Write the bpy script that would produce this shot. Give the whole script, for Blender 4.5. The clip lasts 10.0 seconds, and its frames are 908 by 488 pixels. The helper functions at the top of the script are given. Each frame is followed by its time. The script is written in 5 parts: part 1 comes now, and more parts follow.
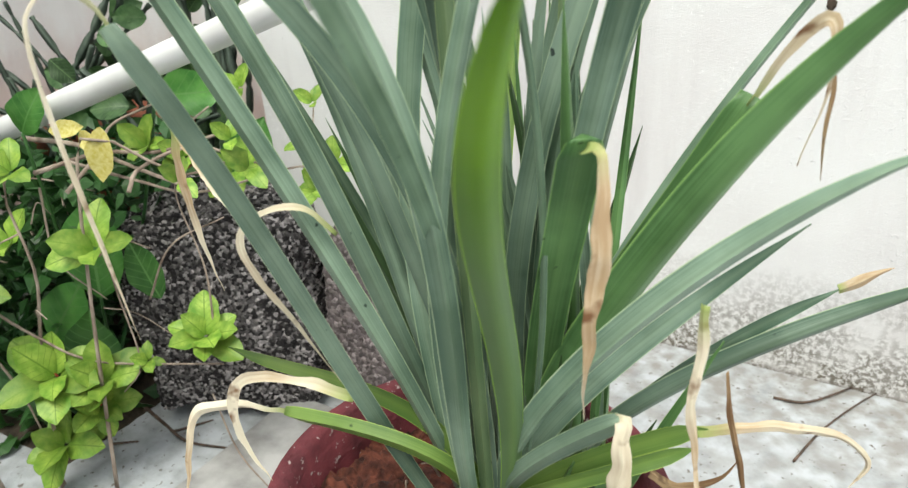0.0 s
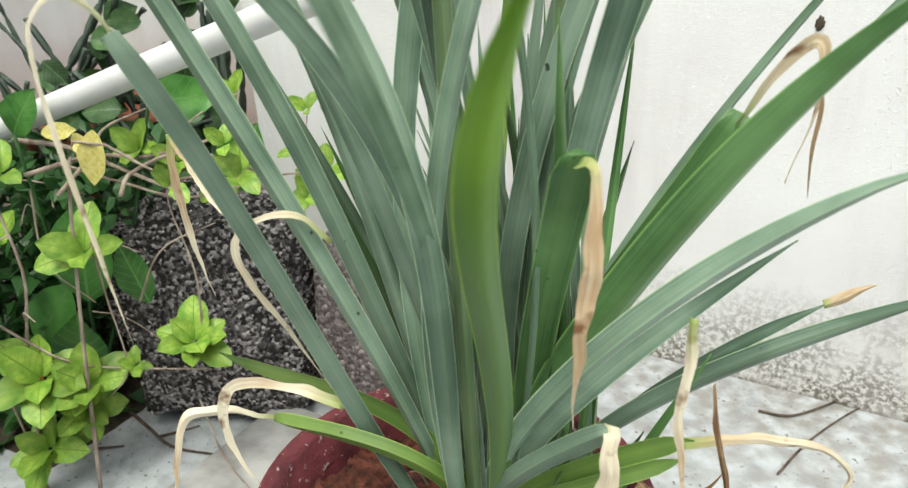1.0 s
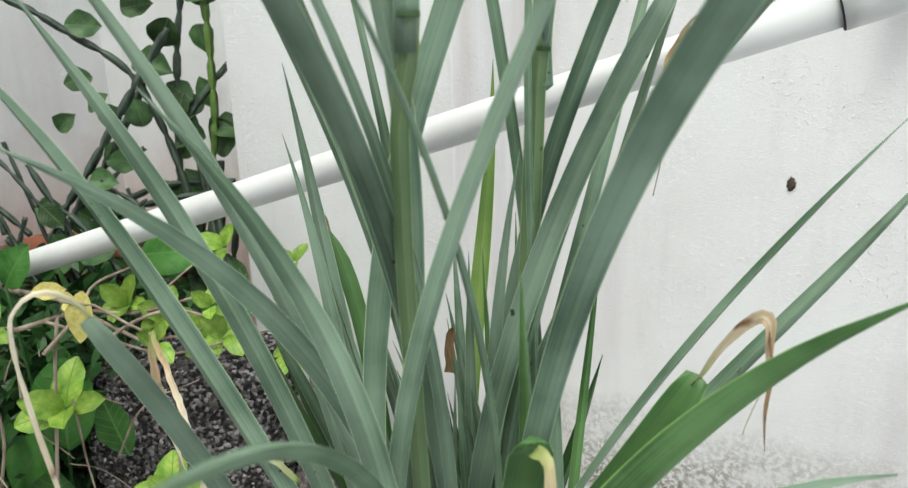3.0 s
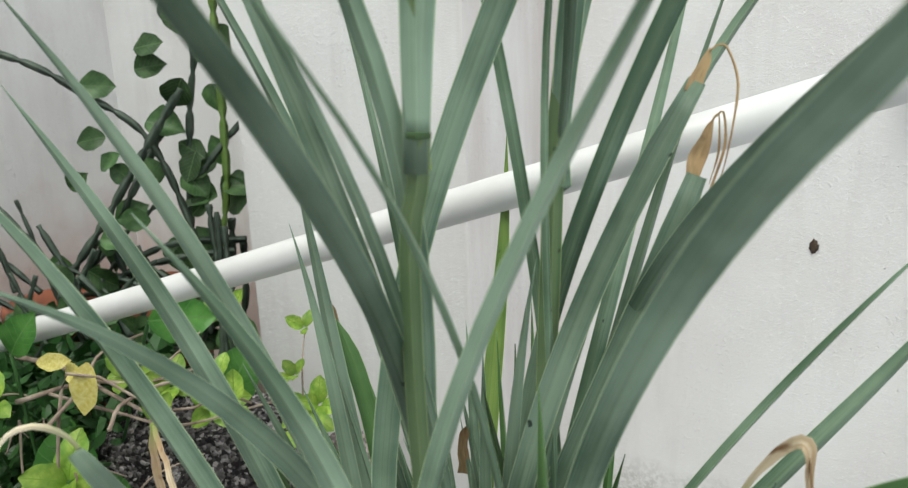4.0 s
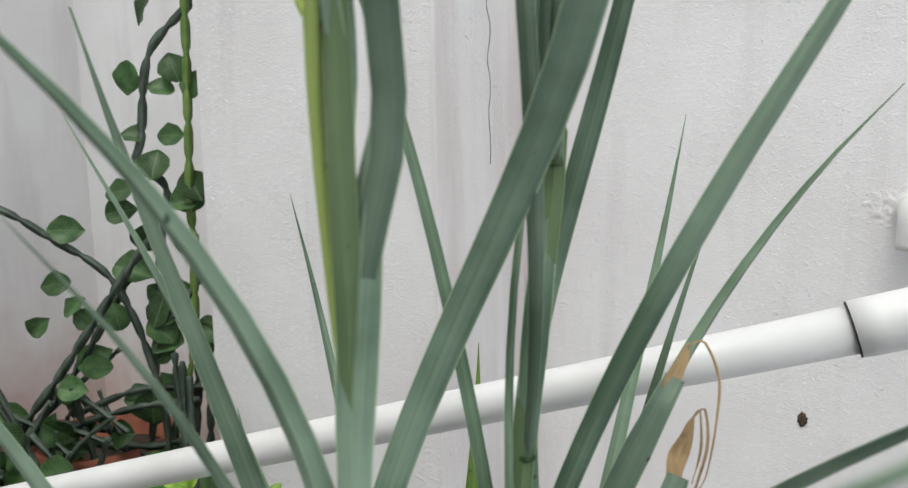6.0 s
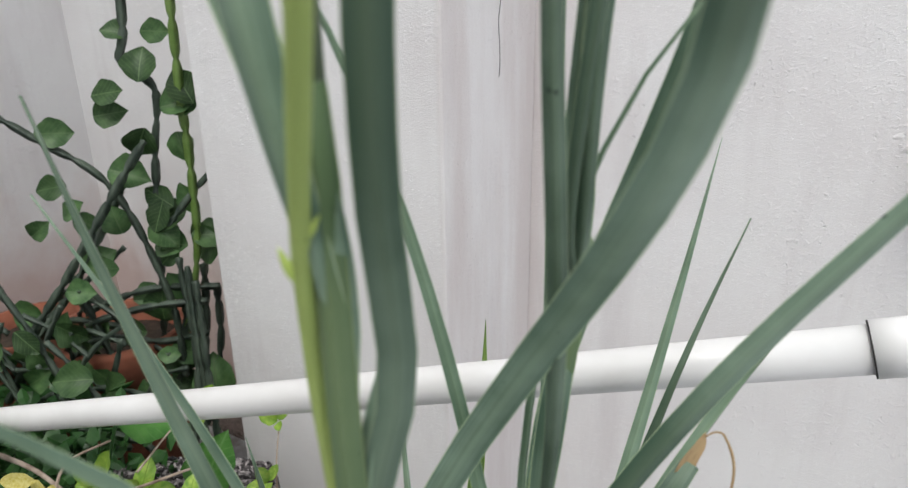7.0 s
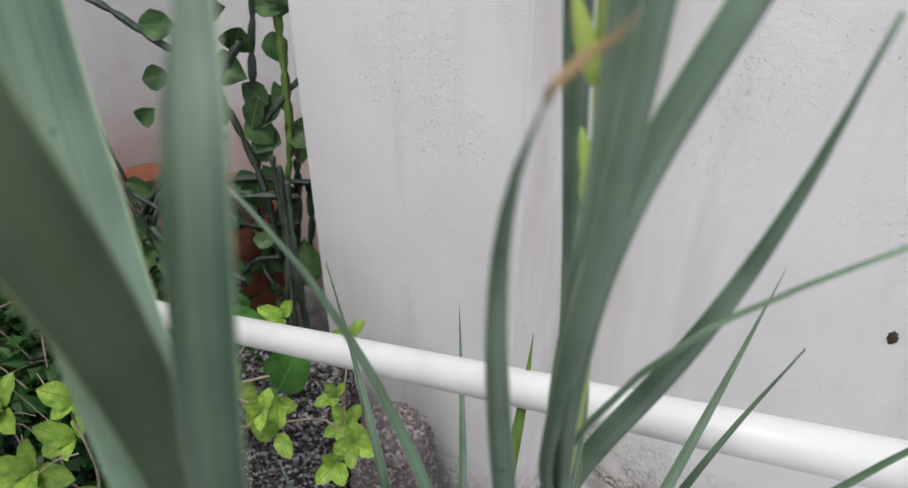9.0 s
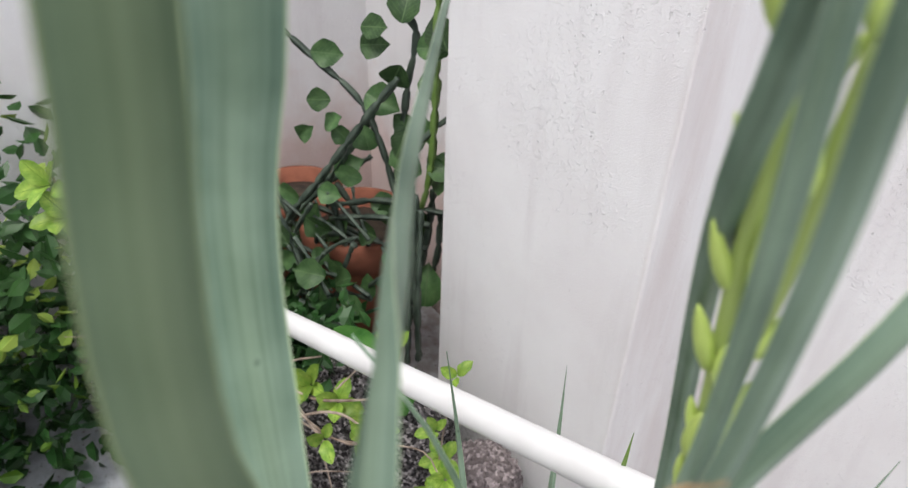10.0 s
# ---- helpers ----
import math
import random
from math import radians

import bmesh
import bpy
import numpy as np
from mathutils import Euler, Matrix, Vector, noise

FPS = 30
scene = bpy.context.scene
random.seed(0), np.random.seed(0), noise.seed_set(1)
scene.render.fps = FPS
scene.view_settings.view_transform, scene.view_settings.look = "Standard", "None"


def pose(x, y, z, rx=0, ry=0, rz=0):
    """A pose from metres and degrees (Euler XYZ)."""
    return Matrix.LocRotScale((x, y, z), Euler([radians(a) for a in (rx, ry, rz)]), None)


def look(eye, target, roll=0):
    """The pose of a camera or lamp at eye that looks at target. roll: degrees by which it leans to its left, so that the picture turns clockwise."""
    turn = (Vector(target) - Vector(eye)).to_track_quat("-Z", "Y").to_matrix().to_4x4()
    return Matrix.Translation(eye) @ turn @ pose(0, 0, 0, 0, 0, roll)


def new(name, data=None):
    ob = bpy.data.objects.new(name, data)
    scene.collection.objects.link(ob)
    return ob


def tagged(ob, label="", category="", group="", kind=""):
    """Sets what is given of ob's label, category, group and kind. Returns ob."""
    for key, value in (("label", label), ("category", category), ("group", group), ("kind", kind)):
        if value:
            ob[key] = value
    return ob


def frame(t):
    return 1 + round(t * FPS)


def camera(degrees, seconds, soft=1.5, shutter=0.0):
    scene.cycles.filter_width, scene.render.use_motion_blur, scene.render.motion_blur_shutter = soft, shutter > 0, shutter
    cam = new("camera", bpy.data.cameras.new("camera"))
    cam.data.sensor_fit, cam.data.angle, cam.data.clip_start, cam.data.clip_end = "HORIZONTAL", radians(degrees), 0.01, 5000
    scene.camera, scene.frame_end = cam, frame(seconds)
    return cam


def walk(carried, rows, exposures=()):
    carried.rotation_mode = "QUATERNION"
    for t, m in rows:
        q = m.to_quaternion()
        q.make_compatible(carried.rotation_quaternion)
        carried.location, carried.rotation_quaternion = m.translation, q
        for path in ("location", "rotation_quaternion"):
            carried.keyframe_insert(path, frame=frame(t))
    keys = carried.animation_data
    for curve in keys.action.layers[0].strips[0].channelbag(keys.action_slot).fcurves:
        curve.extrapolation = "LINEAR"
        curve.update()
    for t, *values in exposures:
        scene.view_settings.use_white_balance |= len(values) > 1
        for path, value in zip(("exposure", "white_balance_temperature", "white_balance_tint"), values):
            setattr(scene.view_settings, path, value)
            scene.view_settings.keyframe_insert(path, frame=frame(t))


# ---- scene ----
cam = camera(65.3, 10.0, soft=1.25)
cam.data.dof.use_dof, cam.data.dof.focus_distance, cam.data.dof.aperture_fstop = True, 0.75, 9.0
walk(cam, [
    (0, look((0.1092, -1.3824, 0.8952), (-1.0860, 0.4464, -0.0996), -3.6)),
    (0.5, look((0.1092, -1.3836, 0.8940), (-1.0752, 0.4524, -0.0996), -3.0)),
    (1, look((0.1092, -1.3884, 0.8988), (-1.0584, 0.4704, -0.0708), -2.2)),
    (1.5, look((0.1092, -1.3896, 0.9156), (-1.0392, 0.4968, -0.0252), -1.4)),
    (2, look((0.1176, -1.3908, 0.9480), (-1.0440, 0.5328, 0.1044), -1.6)),
    (2.5, look((0.1224, -1.3740, 0.9864), (-1.0584, 0.5784, 0.2400), -1.5)),
    (3.8, look((0.1020, -1.3308, 1.0428), (-1.1460, 0.6228, 0.4224), -1.8)),
    (4, look((0.0984, -1.3224, 1.0524), (-1.1544, 0.6396, 0.4704), -1.9)),
    (4.5, look((0.0876, -1.2996, 1.0656), (-1.1712, 0.6708, 0.5232), -1.4)),
    (5, look((0.0936, -1.2900, 1.0836), (-1.1604, 0.7080, 0.6384), -1.5)),
    (5.5, look((0.0816, -1.2744, 1.1268), (-1.1496, 0.7548, 0.7704), -0.3)),
    (6, look((0.0804, -1.2540, 1.1808), (-1.1520, 0.7824, 0.8736), -1.1)),
    (6.2, look((0.0756, -1.2468, 1.1820), (-1.2084, 0.7620, 0.9048), -1.5)),
    (7.3, look((0.0192, -1.1832, 1.3812), (-1.0224, 0.6960, 0.3120), 0.9)),
    (7.5, look((0.0072, -1.1820, 1.3992), (-0.9588, 0.7080, 0.2796), 2.0)),
    (8, look((0.0144, -1.1700, 1.4052), (-1.0260, 0.6300, 0.2064), -0.0)),
    (8.5, look((0.0180, -1.1352, 1.4364), (-1.1208, 0.5796, 0.2040), 1.2)),
    (9, look((0.0276, -1.0800, 1.4820), (-1.2876, 0.3936, 0.1188), 0.3)),
    (9.5, look((0.0216, -1.0740, 1.5108), (-1.4472, 0.2772, 0.1788), 1.6)),
    (10, look((0.0120, -1.0740, 1.5708), (-1.5792, 0.1032, 0.2124), 2.4)),
], exposures=[(0.0, 1.32, 6580, 0), (1.2, 1.28, 6640, -3), (2.0, 1.16, 6660, -8), (2.7, 1.07, 6430, -2), (3.8, 0.86, 6480, 0), (5.0, 0.68, 6500, 1), (6.2, 0.62, 6430, 5), (7.5, 0.70, 6420, 7), (8.2, 0.70, 6380, 7), (8.9, 0.54, 6320, 7), (10.0, 0.92, 6400, 10)])

# ---- light: bright overcast sky, wide soft sun behind the camera ----
world = bpy.data.worlds.new("overcast")
scene.world = world
world.use_nodes = True
wn, wl = world.node_tree.nodes, world.node_tree.links
sky = wn.new("ShaderNodeTexSky")
sky.sky_type = "NISHITA"
sky.sun_disc = False
sky.sun_elevation, sky.sun_rotation = radians(62), radians(200)
sky.dust_density, sky.air_density = 4.0, 1.0
haze = wn.new("ShaderNodeMix")
haze.data_type = "RGBA"
haze.inputs[0].default_value = 0.75
haze.inputs[7].default_value = (9.0, 9.0, 9.2, 1)
wl.new(sky.outputs[0], haze.inputs[6])
wl.new(haze.outputs[2], wn["Background"].inputs[0])
wn["Background"].inputs[1].default_value = 0.1
sun = new("sun", bpy.data.lights.new("sun", "SUN"))
sun.data.energy, sun.data.angle, sun.data.color = 1.0, radians(25), (1.0, 0.96, 0.9)
sun.matrix_world = look((0.8, -2.2, 5.0), (0, 0, 0))


# ---- materials ----
def mat(name, c1, c2, scale=8.0, rough=0.7, bump=0.2, fine=120.0, c3=None, metal=0.0, spread=(0.35, 0.65), stretch=(1, 1, 1), vary=0.0, fleck=None):
    m = bpy.data.materials.new(name)
    m.use_nodes = True
    n, l = m.node_tree.nodes, m.node_tree.links
    b = n["Principled BSDF"]
    tc = n.new("ShaderNodeTexCoord")
    mp = n.new("ShaderNodeMapping")
    mp.inputs["Scale"].default_value = stretch
    l.new(tc.outputs["Object"], mp.inputs[0])
    big = n.new("ShaderNodeTexNoise")
    big.inputs["Scale"].default_value, big.inputs["Detail"].default_value = scale, 8
    l.new(mp.outputs[0], big.inputs["Vector"])
    ramp = n.new("ShaderNodeValToRGB")
    ramp.color_ramp.elements[0].position, ramp.color_ramp.elements[1].position = spread
    ramp.color_ramp.elements[0].color, ramp.color_ramp.elements[1].color = (*c1, 1), (*c2, 1)
    if c3:
        e = ramp.color_ramp.elements.new(0.5 * (spread[0] + spread[1]))
        e.color = (*c3, 1)
    l.new(big.outputs["Fac"], ramp.inputs[0])
    col = ramp.outputs[0]
    small = n.new("ShaderNodeTexNoise")
    small.inputs["Scale"].default_value, small.inputs["Detail"].default_value = fine, 4
    l.new(mp.outputs[0], small.inputs["Vector"])
    if fleck:
        fr = n.new("ShaderNodeValToRGB")
        fr.color_ramp.elements[0].position, fr.color_ramp.elements[1].position = fleck[1], fleck[1] + 0.06
        l.new(small.outputs["Fac"], fr.inputs[0])
        mx = n.new("ShaderNodeMix")
        mx.data_type = "RGBA"
        l.new(fr.outputs[0], mx.inputs[0])
        l.new(col, mx.inputs[6])
        mx.inputs[7].default_value = (*fleck[0], 1)
        col = mx.outputs[2]
    if vary:
        oi = n.new("ShaderNodeObjectInfo")
        mr = n.new("ShaderNodeMapRange")
        mr.inputs["To Min"].default_value, mr.inputs["To Max"].default_value = 1 - vary, 1 + vary
        l.new(oi.outputs["Random"], mr.inputs["Value"])
        hs = n.new("ShaderNodeHueSaturation")
        l.new(mr.outputs[0], hs.inputs["Value"])
        l.new(col, hs.inputs["Color"])
        col = hs.outputs[0]
    l.new(col, b.inputs["Base Color"])
    b.inputs["Roughness"].default_value, b.inputs["Metallic"].default_value = rough, metal
    if bump:
        bp = n.new("ShaderNodeBump")
        bp.inputs["Strength"].default_value, bp.inputs["Distance"].default_value = bump, 0.004
        l.new(small.outputs["Fac"], bp.inputs["Height"])
        l.new(bp.outputs[0], b.inputs["Normal"])
    return m


def leaf_mat(name, edge, mid, rough=0.42, stripes=18.0, vary=0.16, blotch=None, foot=None):
    """Blade surface: veins run along the blade (UV: u across, v along), paler bloom in patches."""
    m = bpy.data.materials.new(name)
    m.use_nodes = True
    n, l = m.node_tree.nodes, m.node_tree.links
    b = n["Principled BSDF"]
    tc = n.new("ShaderNodeTexCoord")
    mp = n.new("ShaderNodeMapping")
    mp.inputs["Scale"].default_value = (stripes, 0.8, 1)
    l.new(tc.outputs["UV"], mp.inputs[0])
    vein = n.new("ShaderNodeTexNoise")
    vein.inputs["Scale"].default_value, vein.inputs["Detail"].default_value = 1.0, 3
    l.new(mp.outputs[0], vein.inputs["Vector"])
    bloom = n.new("ShaderNodeTexNoise")
    bloom.inputs["Scale"].default_value, bloom.inputs["Detail"].default_value = 9, 5
    l.new(tc.outputs["Object"], bloom.inputs["Vector"])
    add = n.new("ShaderNodeMath")
    add.operation = "MULTIPLY_ADD"
    add.inputs[1].default_value = 0.24
    l.new(vein.outputs["Fac"], add.inputs[0])
    half = n.new("ShaderNodeMath")
    half.operation = "MULTIPLY"
    half.inputs[1].default_value = 0.76
    l.new(bloom.outputs["Fac"], half.inputs[0])
    l.new(half.outputs[0], add.inputs[2])
    ramp = n.new("ShaderNodeValToRGB")
    ramp.color_ramp.elements[0].position, ramp.color_ramp.elements[1].position = 0.40, 0.61
    ramp.color_ramp.elements[0].color, ramp.color_ramp.elements[1].color = (*edge, 1), (*mid, 1)
    l.new(add.outputs[0], ramp.inputs[0])
    col = ramp.outputs[0]
    if blotch:
        sp = n.new("ShaderNodeTexNoise")
        sp.inputs["Scale"].default_value, sp.inputs["Detail"].default_value = 38, 3
        l.new(tc.outputs["Object"], sp.inputs["Vector"])
        sr = n.new("ShaderNodeValToRGB")
        sr.color_ramp.elements[0].position, sr.color_ramp.elements[1].position = 0.6, 0.7
        l.new(sp.outputs["Fac"], sr.inputs[0])
        mx = n.new("ShaderNodeMix")
        mx.data_type = "RGBA"
        l.new(sr.outputs[0], mx.inputs[0])
        l.new(col, mx.inputs[6])
        mx.inputs[7].default_value = (*blotch, 1)
        col = mx.outputs[2]
    uvs = n.new("ShaderNodeSeparateXYZ")
    l.new(tc.outputs["UV"], uvs.inputs[0])
    if foot:
        fr = n.new("ShaderNodeMapRange")
        fr.inputs["From Min"].default_value, fr.inputs["From Max"].default_value = (0.8, 0.05) if blotch else (2.4, 1.75)
        l.new(uvs.outputs["Y"], fr.inputs["Value"])
        fx = n.new("ShaderNodeMix")
        fx.data_type = "RGBA"
        l.new(fr.outputs[0], fx.inputs[0])
        l.new(col, fx.inputs[6])
        fx.inputs[7].default_value = (*foot, 1)
        col = fx.outputs[2]
    # pale margins and mid crease; they also paint in the light streaks along blade edges
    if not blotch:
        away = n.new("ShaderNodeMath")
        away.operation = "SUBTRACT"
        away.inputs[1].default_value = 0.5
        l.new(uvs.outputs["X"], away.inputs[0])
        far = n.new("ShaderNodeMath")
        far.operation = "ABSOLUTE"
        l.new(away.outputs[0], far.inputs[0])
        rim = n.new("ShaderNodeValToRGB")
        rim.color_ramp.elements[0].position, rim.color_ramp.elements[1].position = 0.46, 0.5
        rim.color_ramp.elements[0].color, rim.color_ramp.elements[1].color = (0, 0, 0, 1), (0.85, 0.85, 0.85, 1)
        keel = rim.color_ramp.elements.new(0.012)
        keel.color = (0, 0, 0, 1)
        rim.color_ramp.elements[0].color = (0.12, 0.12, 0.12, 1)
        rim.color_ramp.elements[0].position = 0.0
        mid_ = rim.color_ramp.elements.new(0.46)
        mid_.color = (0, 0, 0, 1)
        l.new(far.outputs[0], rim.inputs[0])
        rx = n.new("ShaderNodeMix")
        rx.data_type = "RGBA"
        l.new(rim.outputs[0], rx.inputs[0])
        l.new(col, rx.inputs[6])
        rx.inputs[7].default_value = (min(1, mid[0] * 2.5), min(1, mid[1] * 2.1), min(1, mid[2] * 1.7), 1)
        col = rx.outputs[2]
        sc = n.new("ShaderNodeTexNoise")
        sc.inputs["Scale"].default_value, sc.inputs["Detail"].default_value = 75, 2
        l.new(tc.outputs["Object"], sc.inputs["Vector"])
        sr = n.new("ShaderNodeValToRGB")
        sr.color_ramp.elements[0].position, sr.color_ramp.elements[1].position = 0.745, 0.79
        l.new(sc.outputs["Fac"], sr.inputs[0])
        sx = n.new("ShaderNodeMix")
        sx.data_type = "RGBA"
        l.new(sr.outputs[0], sx.inputs[0])
        l.new(col, sx.inputs[6])
        sx.inputs[7].default_value = (edge[0] * 0.5, edge[1] * 0.45, edge[2] * 0.5, 1)
        col = sx.outputs[2]
    oi = n.new("ShaderNodeObjectInfo")
    mr = n.new("ShaderNodeMapRange")
    mr.inputs["To Min"].default_value, mr.inputs["To Max"].default_value = 1 - vary, 1 + vary
    l.new(oi.outputs["Random"], mr.inputs["Value"])
    hs = n.new("ShaderNodeHueSaturation")
    l.new(mr.outputs[0], hs.inputs["Value"])
    l.new(col, hs.inputs["Color"])
    l.new(hs.outputs[0], b.inputs["Base Color"])
    b.inputs["Roughness"].default_value = rough
    b.inputs["Specular IOR Level"].default_value = 0.2 if blotch else 0.26
    bp = n.new("ShaderNodeBump")
    bp.inputs["Strength"].default_value, bp.inputs["Distance"].default_value = 0.2, 0.0010
    l.new(vein.outputs["Fac"], bp.inputs["Height"])
    l.new(bp.outputs[0], b.inputs["Normal"])
    return m


def plaster_mat():
    """White rough render: soft mottling, small pits and lumps, reddish soil splash low in the far corner, mould specks along the foot."""
    m = bpy.data.materials.new("white_plaster")
    m.use_nodes = True
    n, l = m.node_tree.nodes, m.node_tree.links
    b = n["Principled BSDF"]
    b.inputs["Roughness"].default_value = 0.85
    tc = n.new("ShaderNodeTexCoord")
    at_ = tc.outputs["Object"]
    sep = n.new("ShaderNodeSeparateXYZ")
    l.new(at_, sep.inputs[0])

    def noise_at(scale, detail=6, rough=0.55, stretch=(1, 1, 1)):
        mp = n.new("ShaderNodeMapping")
        mp.inputs["Scale"].default_value = stretch
        l.new(at_, mp.inputs[0])
        t = n.new("ShaderNodeTexNoise")
        t.inputs["Scale"].default_value, t.inputs["Detail"].default_value, t.inputs["Roughness"].default_value = scale, detail, rough
        l.new(mp.outputs[0], t.inputs["Vector"])
        return t.outputs["Fac"]

    def band(value, lo, hi):
        r = n.new("ShaderNodeMapRange")
        r.inputs["From Min"].default_value, r.inputs["From Max"].default_value = lo, hi
        l.new(value, r.inputs["Value"])
        return r.outputs[0]

    def calc(op, a, c):
        k = n.new("ShaderNodeMath")
        k.operation = op
        for i, v in enumerate((a, c)):
            if isinstance(v, (int, float)):
                k.inputs[i].default_value = v
            else:
                l.new(v, k.inputs[i])
        return k.outputs[0]

    def over(col, fac, tint):
        x = n.new("ShaderNodeMix")
        x.data_type = "RGBA"
        l.new(fac, x.inputs[0])
        if isinstance(col, tuple):
            x.inputs[6].default_value = (*col, 1)
        else:
            l.new(col, x.inputs[6])
        x.inputs[7].default_value = (*tint, 1)
        return x.outputs[2]

    col = over((0.820, 0.814, 0.818), band(noise_at(3.2), 0.38, 0.66), (0.768, 0.746, 0.752))
    col = over(col, calc("MULTIPLY", band(noise_at(5, 6, 0.6, (1.6, 1.6, 0.22)), 0.52, 0.72), 0.45), (0.60, 0.56, 0.57))
    col = over(col, calc("MULTIPLY", band(noise_at(90, 4), 0.72, 0.78), 0.3), (0.46, 0.42, 0.41))
    splash = calc("MULTIPLY", band(calc("ADD", sep.outputs["Z"], calc("MULTIPLY", noise_at(7), 0.5)), 0.98, 0.70), calc("MULTIPLY", band(sep.outputs["X"], -1.05, -1.14), band(sep.outputs["Y"], -0.85, -0.45)))
    col = over(col, calc("MULTIPLY", splash, 0.45), (0.50, 0.26, 0.19))
    streak = calc("MULTIPLY", calc("MULTIPLY", band(sep.outputs["X"], -0.53, -0.517), band(sep.outputs["X"], -0.36, -0.50)), band(noise_at(7, 6, 0.6, (1.5, 1.5, 0.22)), 0.36, 0.62))
    col = over(col, calc("MULTIPLY", streak, 0.5), (0.58, 0.50, 0.485))
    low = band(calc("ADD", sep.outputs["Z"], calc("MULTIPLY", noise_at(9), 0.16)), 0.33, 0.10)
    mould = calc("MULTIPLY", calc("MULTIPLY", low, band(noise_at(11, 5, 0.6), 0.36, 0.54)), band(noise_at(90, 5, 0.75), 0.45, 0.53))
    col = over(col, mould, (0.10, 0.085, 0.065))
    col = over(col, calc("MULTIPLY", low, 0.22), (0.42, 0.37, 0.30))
    # narrow darker line along the very bottom of the wall
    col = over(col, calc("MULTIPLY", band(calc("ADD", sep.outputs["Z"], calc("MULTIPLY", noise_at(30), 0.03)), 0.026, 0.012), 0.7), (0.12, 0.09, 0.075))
    l.new(col, b.inputs["Base Color"])
    patchy = band(noise_at(4, 4), 0.36, 0.62)
    pits = calc("MULTIPLY", band(noise_at(110, 3, 0.5), 0.66, 0.72), patchy)
    lumps = calc("MULTIPLY", band(noise_at(105, 5, 0.62), 0.52, 0.74), patchy)
    h = calc("ADD", calc("ADD", calc("MULTIPLY", lumps, 0.45), calc("MULTIPLY", noise_at(260, 3, 0.7), 0.42)), calc("MULTIPLY", noise_at(12, 2), 1.0))
    h = calc("SUBTRACT", h, calc("MULTIPLY", pits, 0.9))
    bp = n.new("ShaderNodeBump")
    bp.inputs["Strength"].default_value, bp.inputs["Distance"].default_value = 0.8, 0.0035
    l.new(h, bp.inputs["Height"])
    l.new(bp.outputs[0], b.inputs["Normal"])
    return m


def vein_mat(name, c1, c2, vein, rough=0.42, vary=0.3):
    """Broad leaf: paler or darker patches, a midrib and slanting side veins (leaf lies along its own y)."""
    m = mat(name, c1, c2, 2.6, rough, 0.1, 24, vary=vary)
    n, l = m.node_tree.nodes, m.node_tree.links
    b = n["Principled BSDF"]
    tc = n.new("ShaderNodeTexCoord")
    sep = n.new("ShaderNodeSeparateXYZ")
    l.new(tc.outputs["Object"], sep.inputs[0])

    def calc(op, a, c=0.0):
        k = n.new("ShaderNodeMath")
        k.operation = op
        for i, v in enumerate((a, c)):
            if isinstance(v, (int, float)):
                k.inputs[i].default_value = v
            else:
                l.new(v, k.inputs[i])
        return k.outputs[0]

    side = calc("ABSOLUTE", sep.outputs["X"])
    slant = calc("SUBTRACT", sep.outputs["Y"], calc("MULTIPLY", side, 0.9))
    wave = calc("SINE", calc("MULTIPLY", slant, 46.0))
    lines = calc("MAXIMUM", calc("MULTIPLY", calc("GREATER_THAN", wave, 0.93), 0.55), calc("LESS_THAN", side, 0.014))
    b.inputs["Specular IOR Level"].default_value = 0.28
    old = b.inputs["Base Color"].links[0].from_socket
    mx = n.new("ShaderNodeMix")
    mx.data_type = "RGBA"
    l.new(lines, mx.inputs[0])
    l.new(old, mx.inputs[6])
    mx.inputs[7].default_value = (*vein, 1)
    l.new(mx.outputs[2], b.inputs["Base Color"])
    return m


PLASTER = plaster_mat()
FLOOR = mat("painted_concrete", (0.29, 0.295, 0.305), (0.50, 0.52, 0.55), 18, 0.8, 0.5, 70, spread=(0.30, 0.58), fleck=((0.16, 0.14, 0.12), 0.63))
fn, fl = FLOOR.node_tree.nodes, FLOOR.node_tree.links
fb = fn["Principled BSDF"]
f_at = fn.new("ShaderNodeTexCoord")
f_sep = fn.new("ShaderNodeSeparateXYZ")
fl.new(f_at.outputs["Object"], f_sep.inputs[0])
f_near = fn.new("ShaderNodeMapRange")
f_near.inputs["From Min"].default_value, f_near.inputs["From Max"].default_value = -0.62, -0.05
fl.new(f_sep.outputs["Y"], f_near.inputs["Value"])
f_patch = fn.new("ShaderNodeTexNoise")
f_patch.inputs["Scale"].default_value, f_patch.inputs["Detail"].default_value = 26, 7
fl.new(f_at.outputs["Object"], f_patch.inputs["Vector"])
f_cut = fn.new("ShaderNodeMapRange")
f_cut.inputs["From Min"].default_value, f_cut.inputs["From Max"].default_value, f_cut.inputs["To Max"].default_value = 0.38, 0.62, 0.9
fl.new(f_patch.outputs["Fac"], f_cut.inputs["Value"])
f_mul = fn.new("ShaderNodeMath")
f_mul.operation = "MULTIPLY"
fl.new(f_near.outputs[0], f_mul.inputs[0])
fl.new(f_cut.outputs[0], f_mul.inputs[1])
f_mix = fn.new("ShaderNodeMix")
f_mix.data_type = "RGBA"
fl.new(f_mul.outputs[0], f_mix.inputs[0])
fl.new(fb.inputs["Base Color"].links[0].from_socket, f_mix.inputs[6])
